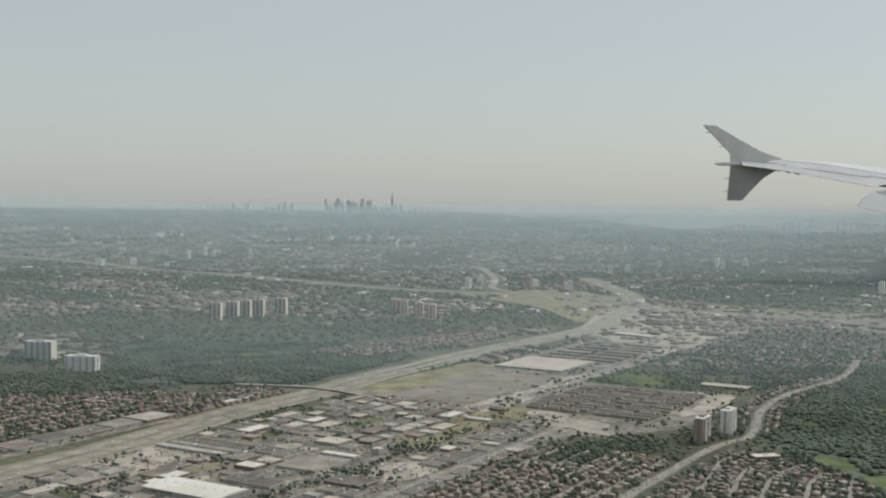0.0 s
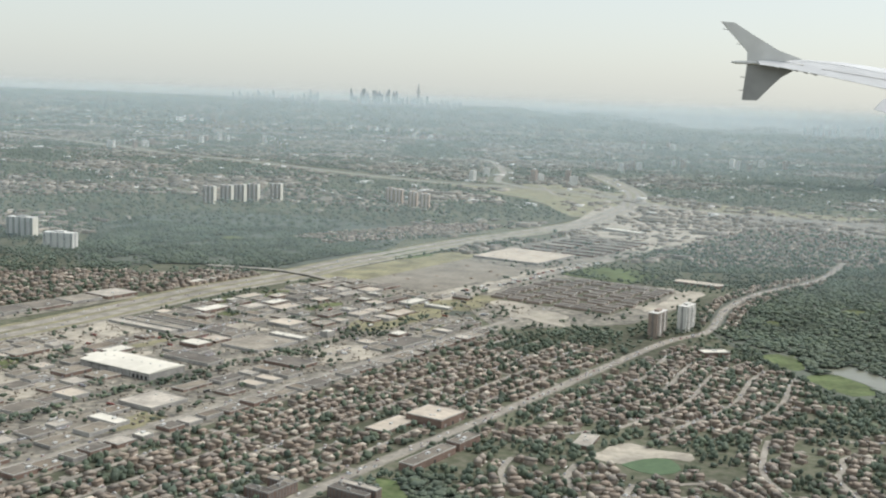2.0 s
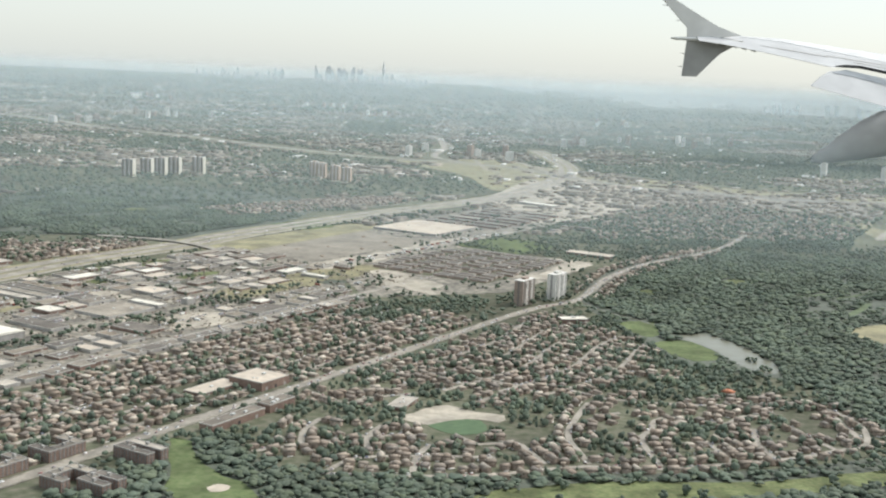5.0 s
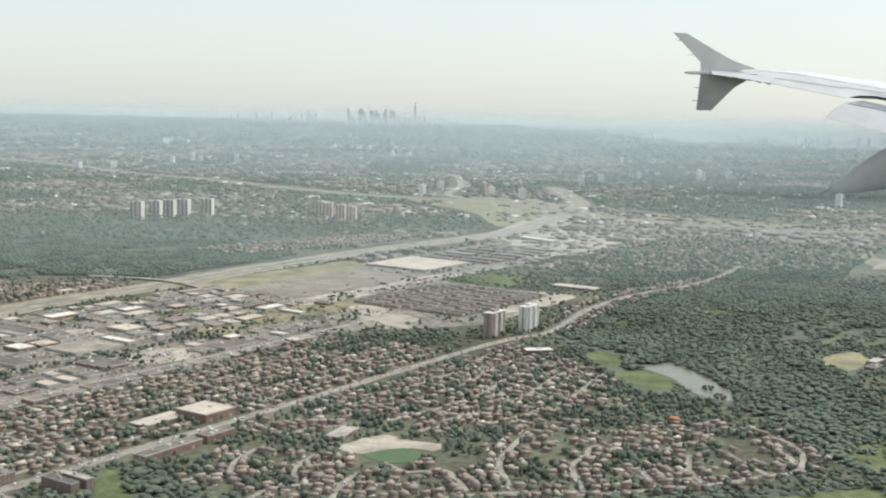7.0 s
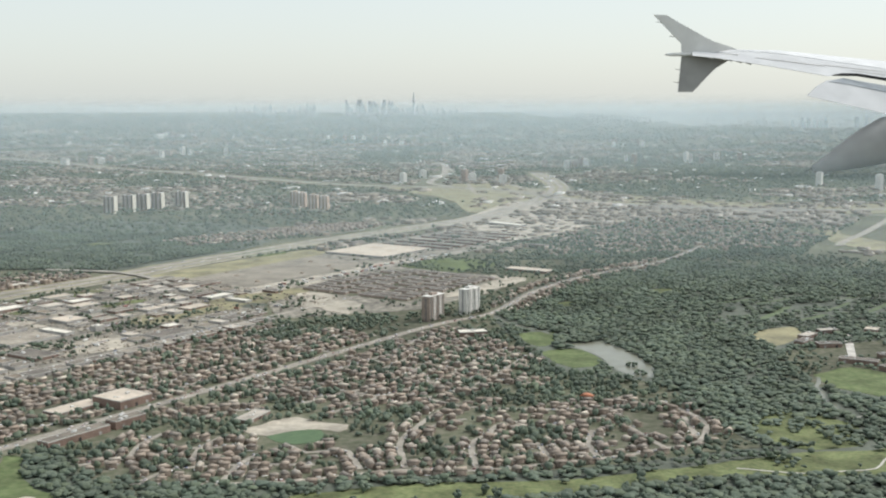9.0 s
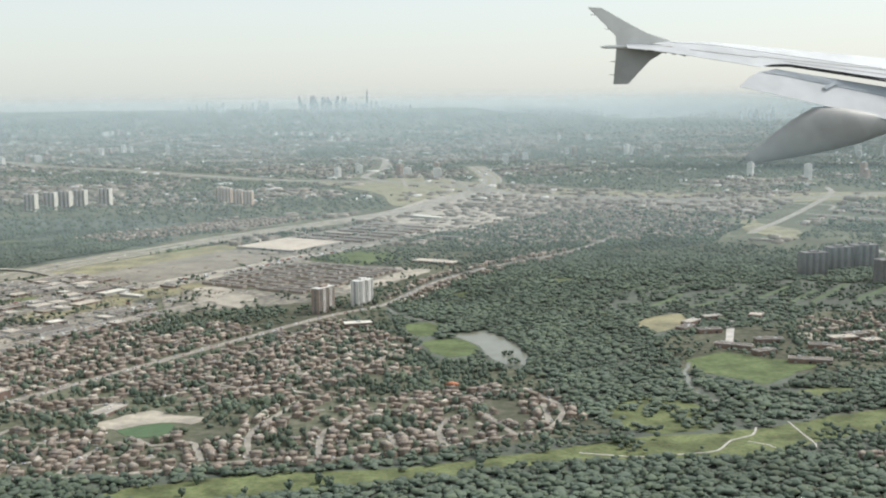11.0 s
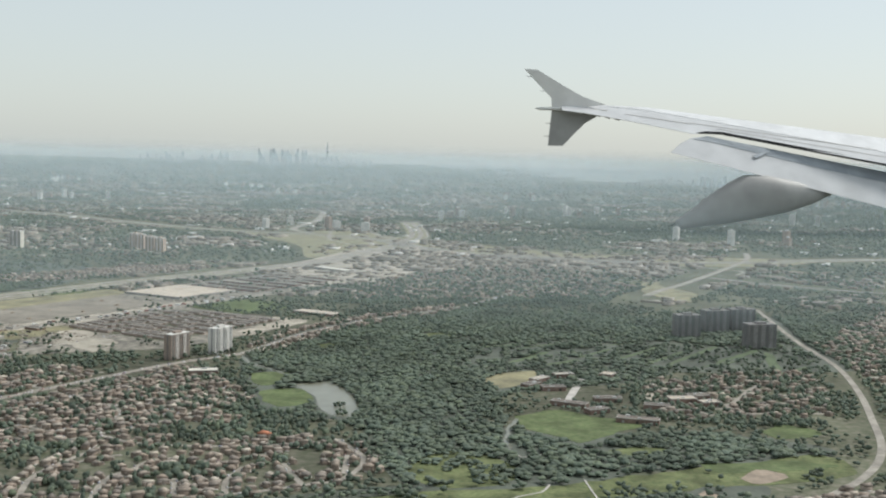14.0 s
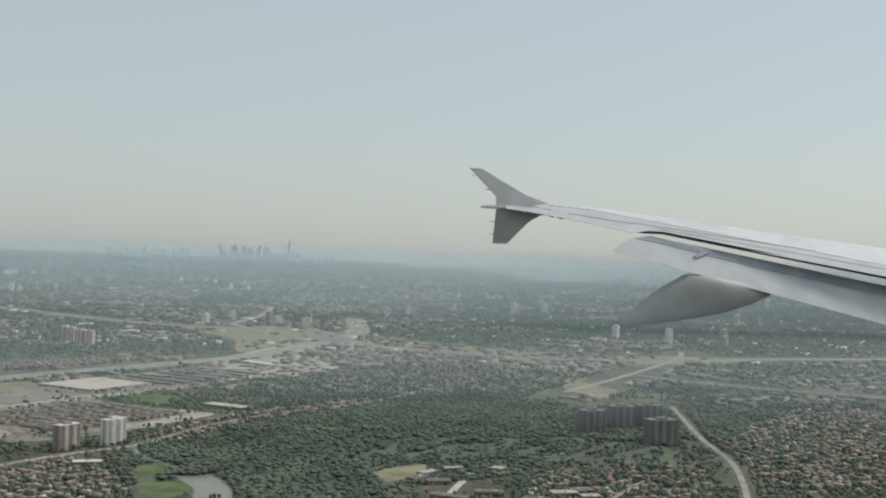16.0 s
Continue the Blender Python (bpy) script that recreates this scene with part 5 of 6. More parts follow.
CLUSTERS = [(-420, 1900, 6), (-500, 1650, 5), (-90, 2350, 4), (60, 1330, 6), (190, 1600, 4), (270, 1700, 4), (-700, 2700, 7), (420, 1750, 4), (640, 1640, 5), (-250, 2600, 5), (900, 2300, 5), (330, 2300, 4), (500, 1250, 4)]
for cx, cy, n in CLUSTERS:
    for i in range(n):
        x, y = cx + rng.normal(0, 38), cy + rng.normal(0, 40)
        h, w = rng.uniform(9, 16), rng.uniform(5, 9)
        head = group_head("far_apartment_tower", pose(x, y, float(rise(y)), 0, 0, rng.uniform(0, 90)), "distant apartment tower veiled in haze", "apartment tower", "distant towers")
        part("wall", boxes((-w / 2, w / 2, -3, 3, 0, h)), M["concrete"] if i % 3 else M["tower_brown"], head)
        part("plant_room", boxes((-w / 6, w / 6, -1.2, 1.2, h, h + 1.2)), M["slab"], head)


def skyscraper(x, y, w, h, top):
    head = group_head("skyscraper", pose(x, y, float(rise(y)), 0, 0, 20), "distant downtown skyscraper fading into haze", "skyscraper", "downtown skyline")
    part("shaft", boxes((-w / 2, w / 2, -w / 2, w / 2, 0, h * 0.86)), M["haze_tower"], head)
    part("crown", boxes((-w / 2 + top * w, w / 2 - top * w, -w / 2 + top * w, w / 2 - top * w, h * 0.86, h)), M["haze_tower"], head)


SKY_Y = 4550
for lo, hi, n, hlo, hhi in ((-1010, -860, 14, 24, 44), (-745, -680, 6, 24, 50), (-860, -745, 7, 16, 26), (-560, -385, 24, 28, 64), (-385, -250, 12, 18, 40), (-250, -130, 10, 15, 30)):
    for i in range(n):
        x = lo + (hi - lo) * (i + rng.random()) / n
        skyscraper(x, SKY_Y + rng.uniform(-120, 120), rng.uniform(5, 11), rng.uniform(hlo, hhi), rng.choice([0.0, 0.15, 0.3]))
for lo, hi, n in ((885, 985, 6), (1060, 1105, 2), (1150, 1160, 1), (1270, 1330, 3)):
    for i in range(n):
        skyscraper(lo + (hi - lo) * (i + 0.5) / n, 3390 + rng.uniform(-30, 20), rng.uniform(6, 10), rng.uniform(20, 34), 0.1)


def mast_tower(x, y, h):
    """The tall communications tower: tapered shaft, pod and mast."""
    head = group_head("communications_tower", pose(x, y, float(rise(y))), "very tall slender concrete communications tower with a pod", "tower")
    for name, rings in (("shaft", ((6, 0), (3.5, 0.15), (2.4, 0.6))), ("pod", ((2.6, 0.6), (6, 0.615), (6, 0.64), (3, 0.66))), ("upper_shaft", ((2.2, 0.66), (1.9, 0.8))), ("sky_pod", ((2.6, 0.8), (2.6, 0.82))), ("mast", ((1.3, 0.82), (0.5, 1.0)))):
        bm = bmesh.new()
        loops = [[bm.verts.new((1.7 * r * math.cos(k * math.pi / 6), 1.7 * r * math.sin(k * math.pi / 6), t * h)) for k in range(12)] for r, t in rings]
        for p, q in zip(loops, loops[1:]):
            for k in range(12):
                bm.faces.new((p[k], p[(k + 1) % 12], q[(k + 1) % 12], q[k]))
        bm.faces.new(loops[-1])
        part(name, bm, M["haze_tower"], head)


mast_tower(-303, SKY_Y, 90)

# ---- trees ----
PHI = (1 + 5 ** 0.5) / 2
ICO = np.array([(-1, PHI, 0), (1, PHI, 0), (-1, -PHI, 0), (1, -PHI, 0), (0, -1, PHI), (0, 1, PHI), (0, -1, -PHI), (0, 1, -PHI), (PHI, 0, -1), (PHI, 0, 1), (-PHI, 0, -1), (-PHI, 0, 1)]) / math.hypot(1, PHI)
ICO_F = np.array([(0, 11, 5), (0, 5, 1), (0, 1, 7), (0, 7, 10), (0, 10, 11), (1, 5, 9), (5, 11, 4), (11, 10, 2), (10, 7, 6), (7, 1, 8), (3, 9, 4), (3, 4, 2), (3, 2, 6), (3, 6, 8), (3, 8, 9), (4, 9, 5), (2, 4, 11), (6, 2, 10), (8, 6, 7), (9, 8, 1)])


def crown_template(lumps, seed):
    r = np.random.default_rng(seed)
    v, f = [], []
    for i in range(lumps):
        a = i * 2.4 + r.random()
        far = 0.0 if i == 0 else 0.5 + 0.15 * r.random()
        c = np.array((far * math.cos(a), far * math.sin(a), 0.95 + (0.45 if i == 0 else 0.35 * r.standard_normal())))
        s = (0.72 if i == 0 else 0.42 + 0.2 * r.random()) * np.array((1, 1, 0.9))
        v.append(ICO * s * (1 + 0.3 * (r.random((12, 1)) - 0.5)) + c)
        f.append(ICO_F + 12 * i)
    return np.concatenate(v), np.concatenate(f)


WOOD_CROWNS = [crown_template(1, 7), crown_template(1, 8), crown_template(2, 15)]


def canopy(template):
    """The sunny upper part of a crown, whose underside is lost in the closed canopy."""
    v, f = template
    return v, f[v[f].mean(1)[:, 2] > v[:, 2].min() + 0.28 * np.ptp(v[:, 2])]


CANOPY = [canopy(crown_template(1, s)) for s in (7, 8, 21, 22)] + [canopy(crown_template(2, 15))]


def leafy_crown(seed):
    """A fuller crown for the near woods: a once divided ball with uneven leaf clumps, open below."""
    r = np.random.default_rng(seed)
    bm = bmesh.new()
    bmesh.ops.create_icosphere(bm, subdivisions=2, radius=1)
    v = np.array([q.co[:] for q in bm.verts])
    f = np.array([[q.index for q in t.verts] for t in bm.faces])
    bm.free()
    lump = np.array([noise.noise((x * 1.9 + seed, y * 1.9, z * 1.9)) for x, y, z in v])
    v = v * (0.8 + 0.42 * lump + 0.16 * (r.random(len(v)) - 0.5))[:, None] * np.array((0.95, 0.95, 0.85)) + np.array((0, 0, 1.2))
    return v, f[v[f].mean(1)[:, 2] > v[:, 2].min() + 0.3 * np.ptp(v[:, 2])]


LEAFY = [leafy_crown(s) for s in (31, 32, 33, 34, 35)]
STREET_CROWNS = [(v * np.array((0.86, 0.86, 1.15)) - np.array((0, 0, 0.62)), f) for v, f in LEAFY]


def scatter(x0, x1, y0, y1, step):
    gx, gy = np.meshgrid(np.arange(x0, x1, step), np.arange(y0, y1, step))
    p = np.stack([gx.ravel(), gy.ravel()], 1) + (rng.random((gx.size, 2)) - 0.5) * step * 1.9
    return p[np.abs(p[:, 0] - 120) < 165 + 0.47 * p[:, 1]]


def near_streets(p, width):
    hit = np.zeros(len(p), bool)
    for family, _ in ALL_STREETS:
        for line in family:
            lo, hi = line.min(0) - width, line.max(0) + width
            idx = np.where((p[:, 0] > lo[0]) & (p[:, 0] < hi[0]) & (p[:, 1] > lo[1]) & (p[:, 1] < hi[1]))[0]
            if len(idx):
                hit[idx] |= near_line(line, p[idx], width)
    return hit


def blocked(p):
    hit = inside(COMMERCE, p) & (np.arange(len(p)) % 9 > 0)
    for o in BARE + FAIRWAYS:
        hit |= inside(o, p) | inside(o, p + np.array((0, 3.5)))
    for o in (POND, FIELD_UPPER, FIELD_LOWER, FIELD_EAST, FIELD_DRY, SCHOOL_LAWN, SCHOOL_SAND):
        hit |= inside(o, p + np.array((0, 7.5)))
    for line, w in ((AVENUE, 2.9), (MOTORWAY, 17), (FAR_MOTORWAY, 17), (LINK_ROAD, 7), (OVERPASS, 4), (RAMP, 7), (EAST_ROAD, 3.4), (FOOTPATH, 1.6), (SPUR, 1.5), (BROOK, 1.4), (SIDE_PATH, 1.0), (BANK_PATH, 0.8), (STREAM, 2.0), (SIDE_ROAD, 7), (WORKS_STREET, 2.6)):
        hit |= near_line(line, p, w)
    for line, w in ((FAR_MOTORWAY, 24), (RAMP, 14), (LINK_ROAD, 22), (MOTORWAY, 9), (AVENUE, 2.4), (SIDE_ROAD, 12), (STREAM, 2.2), (BROOK, 1.5), (EAST_ROAD, 2.5)):
        hit |= near_line(line - np.array((0, w)), p, w)
    for c, t, la, lb in RESERVED:
        d = p - c
        u, v = d[:, 0] * math.cos(t) + d[:, 1] * math.sin(t), -d[:, 0] * math.sin(t) + d[:, 1] * math.cos(t)
        hit |= (np.abs(u) < la / 2 + 1) & (np.abs(v) < lb / 2 + 1)
    return hit


p = scatter(-420, 640, 228, 790, 2.05)
clump = lumpy(p, 14, 2.0)
chance = 0.42 + 0.9 * lumpy(p, 40, 7.0)
hood = np.zeros(len(p), bool)
for o in (HOOD_NORTH, HOOD_SOUTH, HOOD_WEST, HOOD_EAST, HOOD_BEYOND, HOOD_FAR, HOOD_NEAR_EAST, HOOD_BAND, AVENUE_STRIP):
    hood |= inside(o, p)
a_of, b_of = to_grid(p)
chance[hood] = 0.6 + 1.6 * clump[hood]
home = inside(HOOD_SOUTH, p)
chance[home] += np.where(p[home][:, 1] > 345, 0.3, -0.12)
wood = (inside(POND_WOOD, p) | inside(NORTH_WOOD, p)) & ~inside(HOOD_BAND, p) & ~inside(AVENUE_STRIP, p)
chance[wood] = np.where(inside(NORTH_WOOD, p[wood]), 0.7 + 1.3 * lumpy(p[wood], 26, 5.0), 0.9 + 0.9 * clump[wood])
chance[inside(CLEARING, p)] = 0.3 + clump[inside(CLEARING, p)]
for o in GLADES:
    chance[inside(o, p)] = 0.05
chance[inside(GOLF, p)] = 0.4 + 1.1 * clump[inside(GOLF, p)]
works = inside(WORKS, p)
chance[works] = np.where(clump[works] > 0.26, 0.5, 0.035)
chance[(b_of > 222) & (b_of < 245) & (a_of > -70) & (a_of < 195)] = 0.06
chance[(b_of > 59) & (b_of < 72) & (a_of < 240)] = 0.12
chance[works & (np.abs(b_of - 100.5 - 3 * np.sin(a_of / 40)) < 1.7)] = 0.85
chance[works & (np.abs(b_of - 151) < 1.2)] = 0.3
mead = inside(MEADOW, p)
chance[mead] = np.where(clump[mead] > 0.32, 0.7, 0.02)
south = ~mead & ~hood & (((p[:, 1] < 300) & (p[:, 0] > 30)) | ((b_of < -13) & (p[:, 1] < 292) & (p[:, 0] < 31)))
chance[south] = np.where(p[south][:, 1] > np.interp(p[south][:, 0], (20, 31, 60, 88, 151, 213, 252, 325), (400, 300, 262, 255, 270, 291, 303, 338)), 0.75, 1.0)
chance[inside(HOOD_EAST, p)] += 0.3
far_hood = inside(HOOD_FAR, p)
chance[far_hood] = 0.95 + 1.4 * clump[far_hood]
wood |= south & (p[:, 1] < 285) & (p[:, 0] < 262)
grove = near_line([tuple(grid(215, 44)), tuple(grid(262, 30))], p, 13)
chance[grove] = 0.95
dusty = (a_of > 245) & (((a_of < 398) & (b_of > 20)) | ((a_of < 480) & (b_of > 112))) & (b_of < 200) & ~grove
chance[dusty] = np.where(clump[dusty] > 0.3, 0.4, 0.02)
keep = (rng.random(len(p)) < chance) & ~blocked(p)
keep &= ~near_streets(p, 1.3)
spots = np.array([(x, y) for x, y, _, _ in house_spots])
cells = {}
for x, y in spots:
    cells.setdefault((int(x // 3), int(y // 3)), []).append((x, y))
idx = np.where(keep & hood)[0]
for i in idx:
    x, y = p[i]
    cx, cy = int(x // 3), int(y // 3)
    if any((x - q[0]) ** 2 + (y - q[1]) ** 2 < 2.0 for dx in (-1, 0, 1) for dy in (-1, 0, 1) for q in cells.get((cx + dx, cy + dy), ())):
        keep[i] = False
p, wood, hood = p[keep], wood[keep], hood[keep]
order = np.argsort(p[:, 1] + 0.2 * np.abs(p[:, 0] - 120) + np.where(wood, 1e4, 0))
single = order[:240]
left = np.ones(len(p), bool)
left[single] = False


def tree_meshes(seed):
    r = np.random.default_rng(seed)
    crown = Soup()
    n = 11
    for i in range(n):
        a, far = i * 2.4 + r.random(), 0.0 if i < 2 else 0.35 + 0.3 * r.random()
        c = np.array((far * math.cos(a), far * math.sin(a), 0.8 + 0.75 * i / n + 0.25 * r.standard_normal() * 0.4))
        s = (0.5 if i < 2 else 0.24 + 0.2 * r.random())
        bm = bmesh.new()
        bmesh.ops.create_icosphere(bm, subdivisions=2, radius=1)
        v = np.array([q.co[:] for q in bm.verts])
        f = np.array([[q.index for q in t.verts] for t in bm.faces])
        bm.free()
        crown.add(v * s * (1 + 0.35 * (r.random((len(v), 1)) - 0.5)) + c, f)
    bm = bmesh.new()
    rings = [[bm.verts.new((rad * math.cos(k * 1.047) + 0.05 * t, rad * math.sin(k * 1.047), t)) for k in range(6)] for rad, t in ((0.13, 0), (0.085, 0.3), (0.06, 0.7), (0.02, 1.2))]
    for u, v in zip(rings, rings[1:]):
        for k in range(6):
            bm.faces.new((u[k], u[(k + 1) % 6], v[(k + 1) % 6], v[k]))
    for k in range(4):
        a = k * 1.6 + r.random()
        base, tip = Vector((0.02, 0, 0.45 + 0.08 * k)), Vector((0.45 * math.cos(a), 0.45 * math.sin(a), 0.85 + 0.1 * k))
        q = [bm.verts.new(base + Vector((dx, dy, 0))) for dx, dy in ((0.04, 0), (-0.02, 0.035), (-0.02, -0.035))]
        e = bm.verts.new(tip)
        for j in range(3):
            bm.faces.new((q[j], q[(j + 1) % 3], e))
    me = bpy.data.meshes.new("trunk")
    bm.to_mesh(me)
    bm.free()
    me.materials.append(M["bark"])
    return crown.mesh("crown", M["leaf"]), me


TREES = [tree_meshes(s) for s in (3, 4, 5, 6)]
for n, i in enumerate(single):
    s = rng.uniform(0.85, 1.5)
    x, y = p[i]
    head = group_head("tree", pose(x, y, 0, 0, 0, rng.uniform(0, 360)) @ Matrix.Diagonal((s, s, s * rng.uniform(0.95, 1.25), 1)), "leafy dark green broadleaf tree in summer", "tree", "trees of the suburb")
    shared("crown", TREES[n % 4][0], head)
    shared("trunk", TREES[n % 4][1], head)


def cover(name, at, templates, lo, hi, label, jitter=0.22, tall=0.7, smooth=False):
    soup = Soup()
    pick = rng.integers(len(templates), size=len(at))
    for k, (tv, tf) in enumerate(templates):
        q = at[pick == k]
        s = rng.uniform(lo, hi, (len(q), 1)) * np.array((1, 1, 0)) + rng.uniform(lo, hi, (len(q), 1)) * np.array((0, 0, tall))
        soup.many(tv, tf, np.column_stack([q, rise(q[:, 1])]), s, rng.uniform(0, 6.3, len(q)), jitter, rng)
    return tagged(new(name, soup.mesh(name, M["leaf"], smooth)), label, "trees", kind="stuff")


cover("street_trees", p[left & ~wood & hood], STREET_CROWNS, 0.55, 1.75, "dark green trees between the houses", 0.15, 0.85)
islets = np.array([(175.8 + 1.6 * math.cos(k), 399.4 + 2.4 * math.sin(k)) for k in range(6)] + [(177.8 + 1.5 * math.cos(k), 387 + 2.5 * math.sin(k)) for k in range(7)])
cover("islet_bushes", islets, STREET_CROWNS, 0.7, 1.2, "dark green bushes on islets in the pond", 0.12, 0.8, True)
cover("copses", p[left & ~wood & ~hood], WOOD_CROWNS, 0.7, 1.7, "scattered dark green trees and copses")
woodland = p[left & wood]
near = woodland[:, 1] < 600
cover("woodland", woodland[near], LEAFY, 0.7, 2.2, "dense dark green woodland canopy", 0.14, 0.46)
cover("woodland", woodland[~near], CANOPY, 0.9, 2.2, "dense dark green woodland canopy", 0.22, 0.46)
young = woodland + rng.normal(0, 1.1, woodland.shape)
young = young[~blocked(young)]
cover("undergrowth", young, CANOPY[:4], 0.8, 1.5, "bushes and young trees filling the woodland", 0.2, 0.42, True)
p = scatter(-1400, 1700, 785, 2300, 6.2)
green = 0.56 + 0.9 * lumpy(p, 160, 14.0) - 0.8 * lumpy(p, 160, 4.0) - 0.5 * lumpy(p, 45, 9.0) + np.where((p[:, 0] > 230) & (p[:, 1] > 1050), 0.22, 0)
green[inside(NORTH_WOOD, p) | inside(RIGHT_WOOD, p)] = 1
green[inside(HOOD_FAR, p)] = 0.62
for o in (INTERCHANGE, WORKS, COMMERCE, PARKWAY, INFIELD, MALL):
    green[inside(o, p)] = 0.04
    green[inside(o, p + np.array((0, 24)))] *= 0.2
p = p[(rng.random(len(p)) < green) & ~blocked(p) & ~inside(HOOD_BAND, p)]
cover("far_woodland", p, CANOPY[:4], 1.3, 3.0, "hazy dark tree cover of distant suburbs", 0.3, 0.6, True)
p = scatter(-2600, 3000, 2300, 4500, 19.0)
green = 0.5 + 0.9 * lumpy(p, 260, 14.0) - 0.5 * lumpy(p, 160, 4.0)
p = p[(rng.random(len(p)) < green) & ~((p[:, 0] > 500) & (p[:, 1] > 3300))]
cover("far_woodland", p, [crown_template(1, 12)], 5, 9, "hazy tree cover near the horizon", 0.3, 0.35)

# ---- aircraft wing ----
WING_D = 1450.0
WING_EYE = Vector((135, -1, 92))
RIGHT, AHEAD = Vector((0.9974, 0.072, 0)), Vector((-0.072, 0.9974, 0))
K = WING_D / 2064 / 1.01
WING_O = WING_EYE + RIGHT * (0.1807 * WING_D) + AHEAD * WING_D + Vector((0, 0, 0.0715 * WING_D))


def wing_point(u, v, w=0.0):
    """A place on the wing: u outboard-to-inboard, v down, w towards the cabin (minus), in wing units."""
    return WING_O + RIGHT * (u * K) + AHEAD * (w * K) - Vector((0, 0, v * K))


def plate(name, outline, thick, material, parent, lean=0.0, label=""):
    """A plate along an outline of (u, v, w), with rounded edges."""
    bm = bmesh.new()
    front = [bm.verts.new(wing_point(u, v, w)) for u, v, w in outline]
    back = [bm.verts.new(wing_point(u + lean, v, w + thick)) for u, v, w in outline]
    n = len(outline)
    bm.faces.new(front)
    bm.faces.new(back[::-1])
    for i in range(n):
        bm.faces.new((front[i], back[i], back[(i + 1) % n], front[(i + 1) % n]))
    bmesh.ops.recalc_face_normals(bm, faces=bm.faces)
    bmesh.ops.triangulate(bm, faces=[f for f in bm.faces if len(f.verts) > 4])
    return part(name, bm, material, parent, label)


def loft(name, rings, material, parent, label="", flat=False):
    bm = bmesh.new()
    loops = [[bm.verts.new(wing_point(*q)) for q in ring] for ring in rings]
    n = len(loops[0])
    for a, b in zip(loops, loops[1:]):
        for k in range(n):
            bm.faces.new((a[k], a[(k + 1) % n], b[(k + 1) % n], b[k]))
    bm.faces.new(loops[0][::-1])
    bm.faces.new(loops[-1])
    bmesh.ops.recalc_face_normals(bm, faces=bm.faces)
    ob = part(name, bm, material, parent, label)
    for f in ob.data.polygons:
        f.use_smooth = len(f.vertices) == 4 and not flat
    return ob


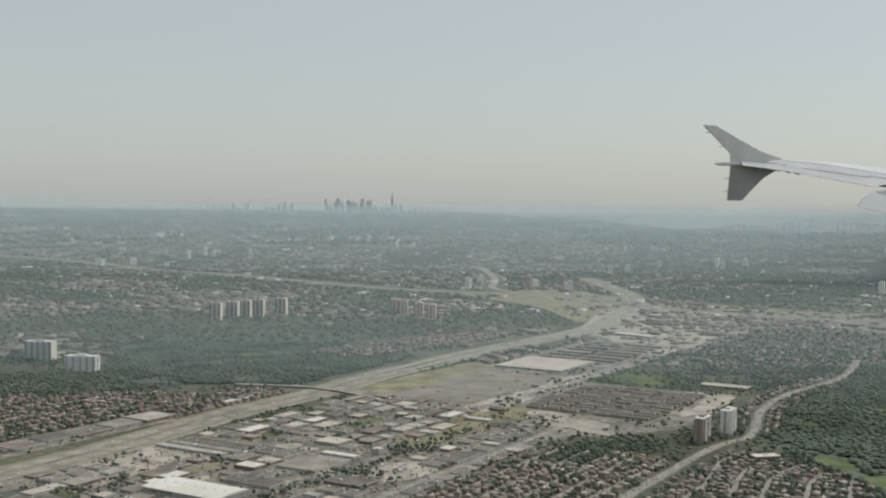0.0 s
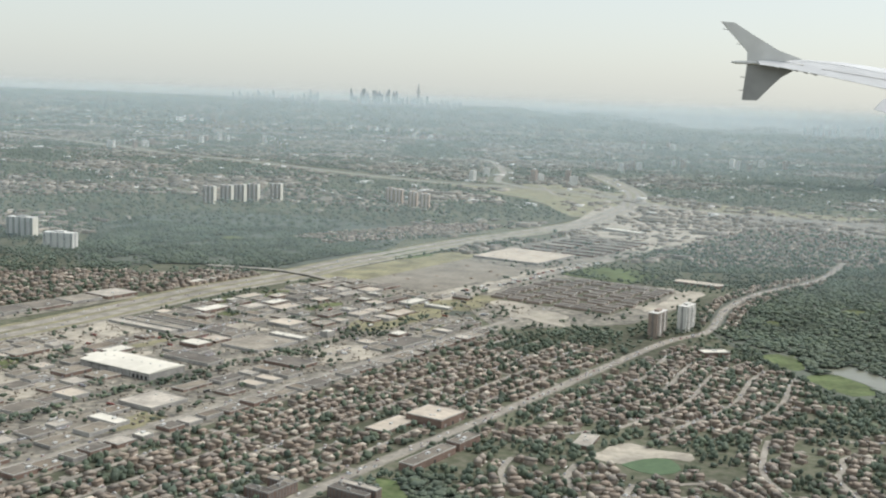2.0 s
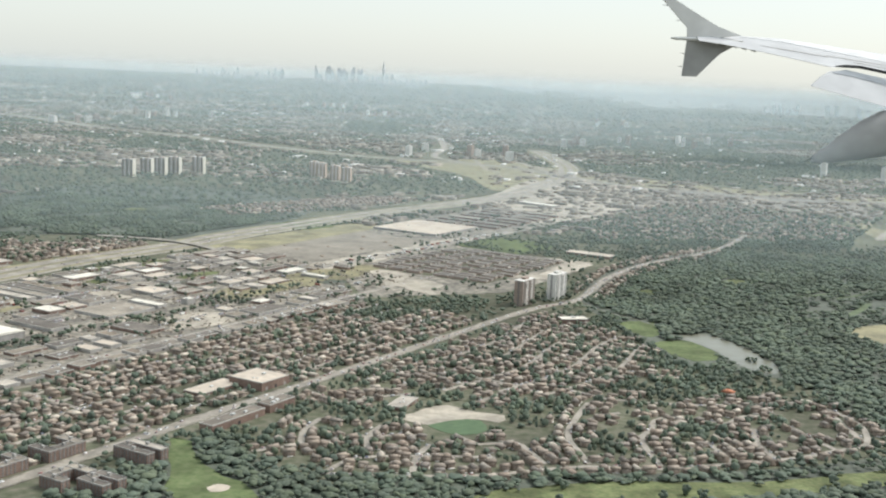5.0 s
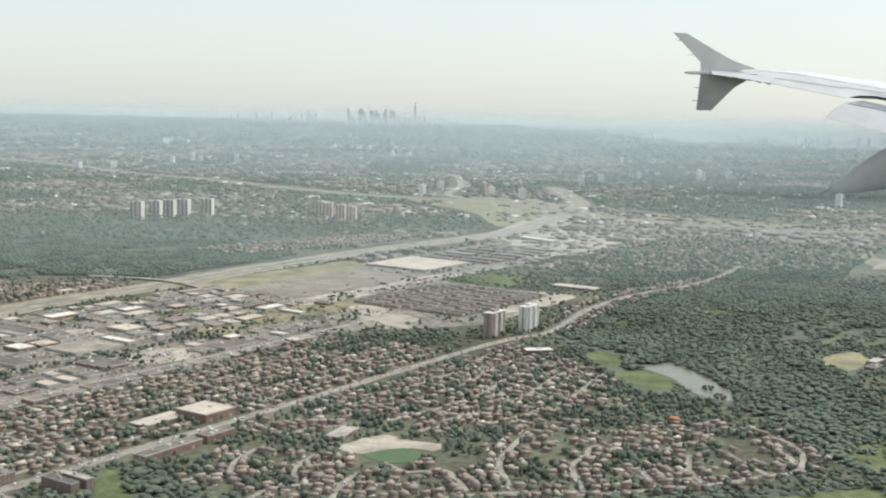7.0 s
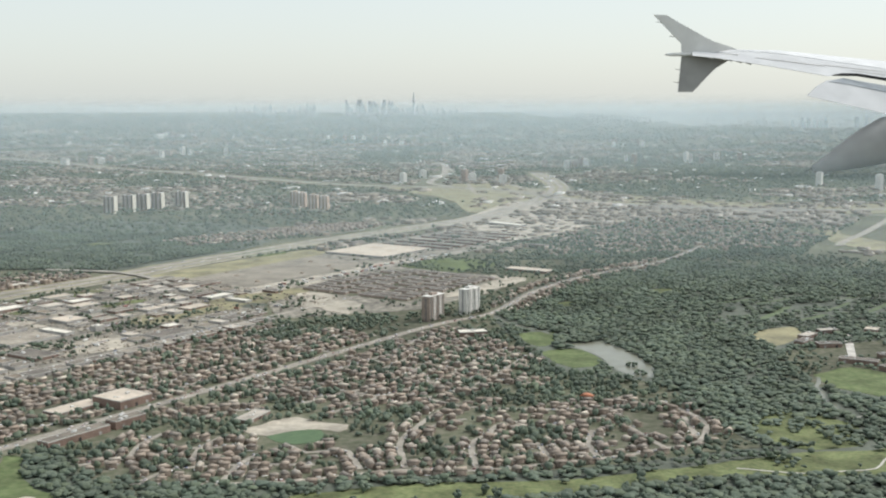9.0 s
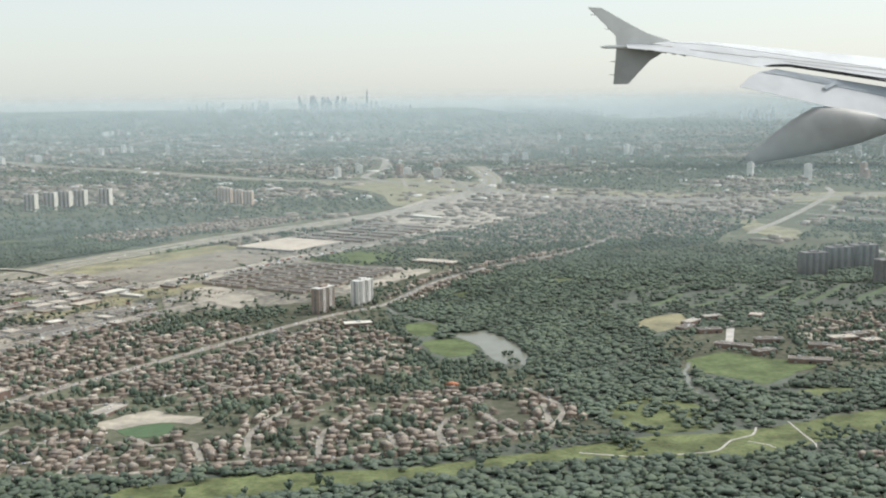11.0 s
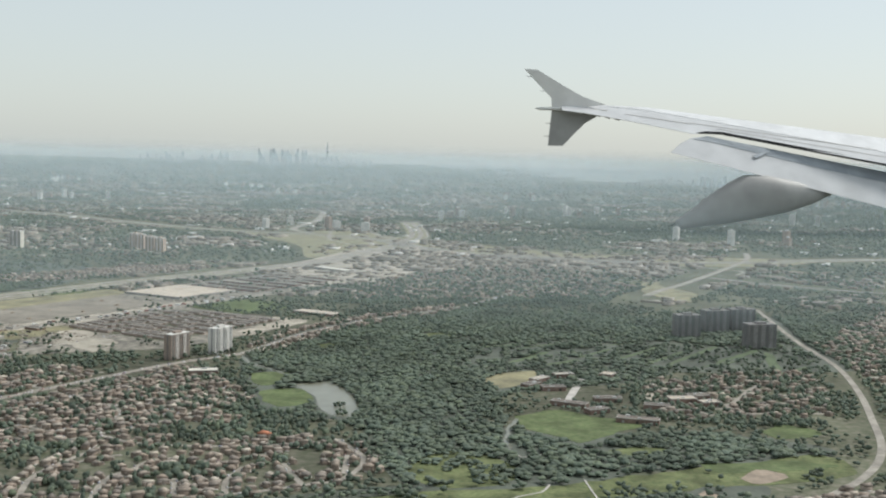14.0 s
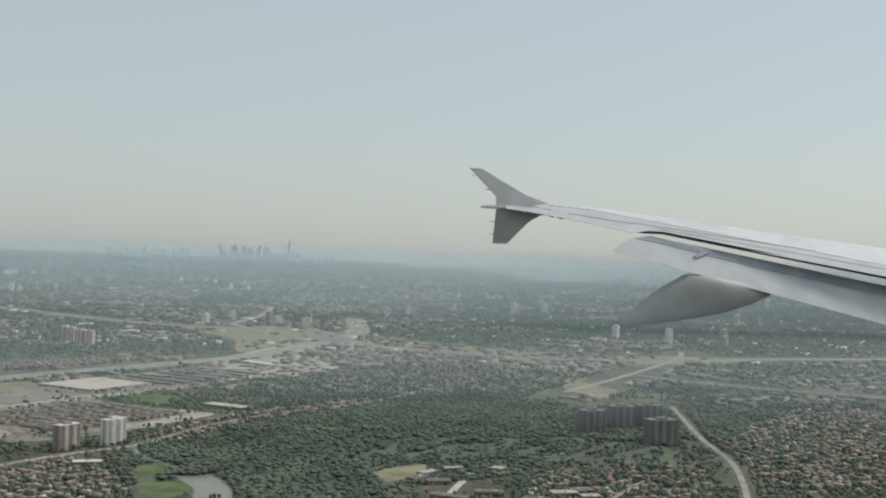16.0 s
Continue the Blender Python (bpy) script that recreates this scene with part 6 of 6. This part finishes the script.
def make_wing():
    wing = group_head("aircraft_wing", Matrix(), "white airliner wing with lowered flap and winglet, aloft over the suburbs", "aircraft wing")
    # leading edge (far, upper) and trailing edge (near, lower) along the span
    def lead(u):
        return float(np.interp(u, (60, 110, 150, 230, 528, 960), (66, 62, 60, 61, 91, 134)))

    def trail(u):
        return float(np.interp(u, (60, 110, 130, 180, 295, 340, 528, 960), (72, 77, 80, 88, 109, 106, 136, 205)))

    def skin(u, v, lift=0.0):
        return (u, v - lift, 36 - 2.2 * (v - 61) + 0.22 * (u - 230) - lift)

    us = [66, 88, 110, 130, 150, 180, 230, 295, 300, 340, 420, 528, 740, 960]
    plate("wing_box", [skin(u, lead(u)) for u in us] + [skin(u, trail(u)) for u in us[::-1]], 7, M["paint"], wing)
    plate("leading_edge", [skin(u, lead(u), 0.4) for u in us[4:]] + [skin(u, lead(u) + 0.055 * (u - 120), 0.4) for u in us[:3:-1]], 1, M["wing_edge"], wing, 0, "polished pale leading edge")
    for u0, u1, f in ((180, 300, 0.55), (300, 640, 0.5), (345, 950, 0.74)):
        a, b = lead(u0) * (1 - f) + trail(u0) * f, lead(u1) * (1 - f) + trail(u1) * f
        plate("panel_seam", [skin(u0, a, 0.5), skin(u1, b, 0.5), skin(u1, b + 0.9, 0.5), skin(u0, a + 0.7, 0.5)], 0.3, M["panel"], wing)
    # tip fence: upper and lower fins
    plate("winglet", [(0, 0, 0), (23, 1, 0), (60, 22, 0), (105, 46, 0), (148, 60, 0), (100, 66, 0), (51, 70, 0), (50, 50, 0)], 4, M["fence_paint"], wing, 0, "grey upper winglet fin")
    plate("lower_winglet", [(51, 70, -1), (100, 74, -1), (134, 80, -1), (112, 93, -1), (98, 107, -1), (84, 122, -1), (72, 135, -1), (46, 135, -1)], 4, M["paint_grey_shaded"], wing, 0, "grey lower winglet fin darkened for underside shade")
    loft("tip_pod", [[(u, 69.5 + v * r, w * r - 3) for v, w in ((-3, 0), (-2, 3), (2, 3), (3, 0), (2, -3), (-2, -3))] for u, r in ((21, 0.4), (30, 1.0), (100, 1.0), (150, 0.3))], M["fence_paint"], wing)
    for u, v in ((13, 13), (38, 38), (49, 95), (47, 118)):
        plate("static_wick", [(u - 9, v - 0.5, 1), (u + 1, v, 1), (u + 1, v + 1, 1), (u - 9, v + 0.2, 1)], 0.6, M["dark"], wing)
    for k in range(5):
        u = 96 + 17 * k
        plate("trailing_tab", [(u - 8, trail(u) - 1.5, -20), (u + 6, trail(u + 6) - 1, -20), (u + 5, trail(u + 6) + 2, -20)], 0.8, M["fence_paint"], wing)
    # spoiler gap and flap
    # near-black plate put along the slot in place of the shade inside it
    plate("flap_gap_shade", [(292, 108, -50), (318, 103.5, -50), (345, 104, -52), (528, 133, -60), (950, 200, -84), (950, 207, -84), (528, 139, -60), (345, 109, -52)], 1.2, M["dark"], wing)
    def flap_skin(u, v, lift=0.0):
        return (u, v - lift, -52 - 1.1 * (v - 113) + 0.2 * (u - 320) - lift)

    plate("flap", [flap_skin(u, v) for u, v in ((246, 141.5), (268, 126), (290, 116), (320, 112.5), (528, 149), (960, 222), (960, 308), (528, 208), (420, 183), (320, 160), (246, 142.8))], 5, M["paint"], wing)
    plate("flap_slot", [flap_skin(u, v, 0.6) for u, v in ((292, 118), (320, 112.5), (528, 148), (950, 219), (950, 243), (528, 166), (420, 143), (330, 124))], 0.5, M["flap_metal"], wing, 0, "bare metal flap leading edge")
    plate("flap_bracket", [flap_skin(u, v, 2.5) for u, v in ((395, 147), (425, 137), (428, 140), (400, 151))], 2, M["flap_metal"], wing)
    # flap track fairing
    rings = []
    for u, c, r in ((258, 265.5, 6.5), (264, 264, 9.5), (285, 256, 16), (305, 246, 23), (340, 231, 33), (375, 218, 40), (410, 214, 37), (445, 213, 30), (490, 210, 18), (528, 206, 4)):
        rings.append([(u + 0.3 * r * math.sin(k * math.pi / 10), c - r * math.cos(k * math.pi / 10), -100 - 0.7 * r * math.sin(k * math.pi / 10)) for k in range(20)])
    loft("flap_track_fairing", rings, M["paint_grey_shaded"], wing, "grey tapered flap track fairing")
    plate("drain_mast", [(244, 270, -100), (260, 262, -100), (260, 264, -100), (245, 272, -100)], 1, M["dark"], wing)


make_wing()

# ---- haze: flat tinted sheets added in place of hazy air over the far land ----
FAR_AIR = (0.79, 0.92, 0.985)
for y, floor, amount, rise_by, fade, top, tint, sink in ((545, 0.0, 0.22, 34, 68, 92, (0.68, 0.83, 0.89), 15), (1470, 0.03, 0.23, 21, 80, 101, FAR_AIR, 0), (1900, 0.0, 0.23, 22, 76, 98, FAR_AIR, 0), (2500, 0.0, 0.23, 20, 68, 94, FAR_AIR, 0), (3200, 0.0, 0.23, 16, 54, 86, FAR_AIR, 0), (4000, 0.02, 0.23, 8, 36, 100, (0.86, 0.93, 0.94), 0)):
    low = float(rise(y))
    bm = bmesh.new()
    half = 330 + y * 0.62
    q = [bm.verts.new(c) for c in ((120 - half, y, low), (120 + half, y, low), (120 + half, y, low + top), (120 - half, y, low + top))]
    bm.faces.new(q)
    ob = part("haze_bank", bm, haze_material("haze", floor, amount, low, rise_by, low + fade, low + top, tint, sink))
    tagged(ob, "flat translucent sheet standing in for pale summer haze", "haze", kind="structure")
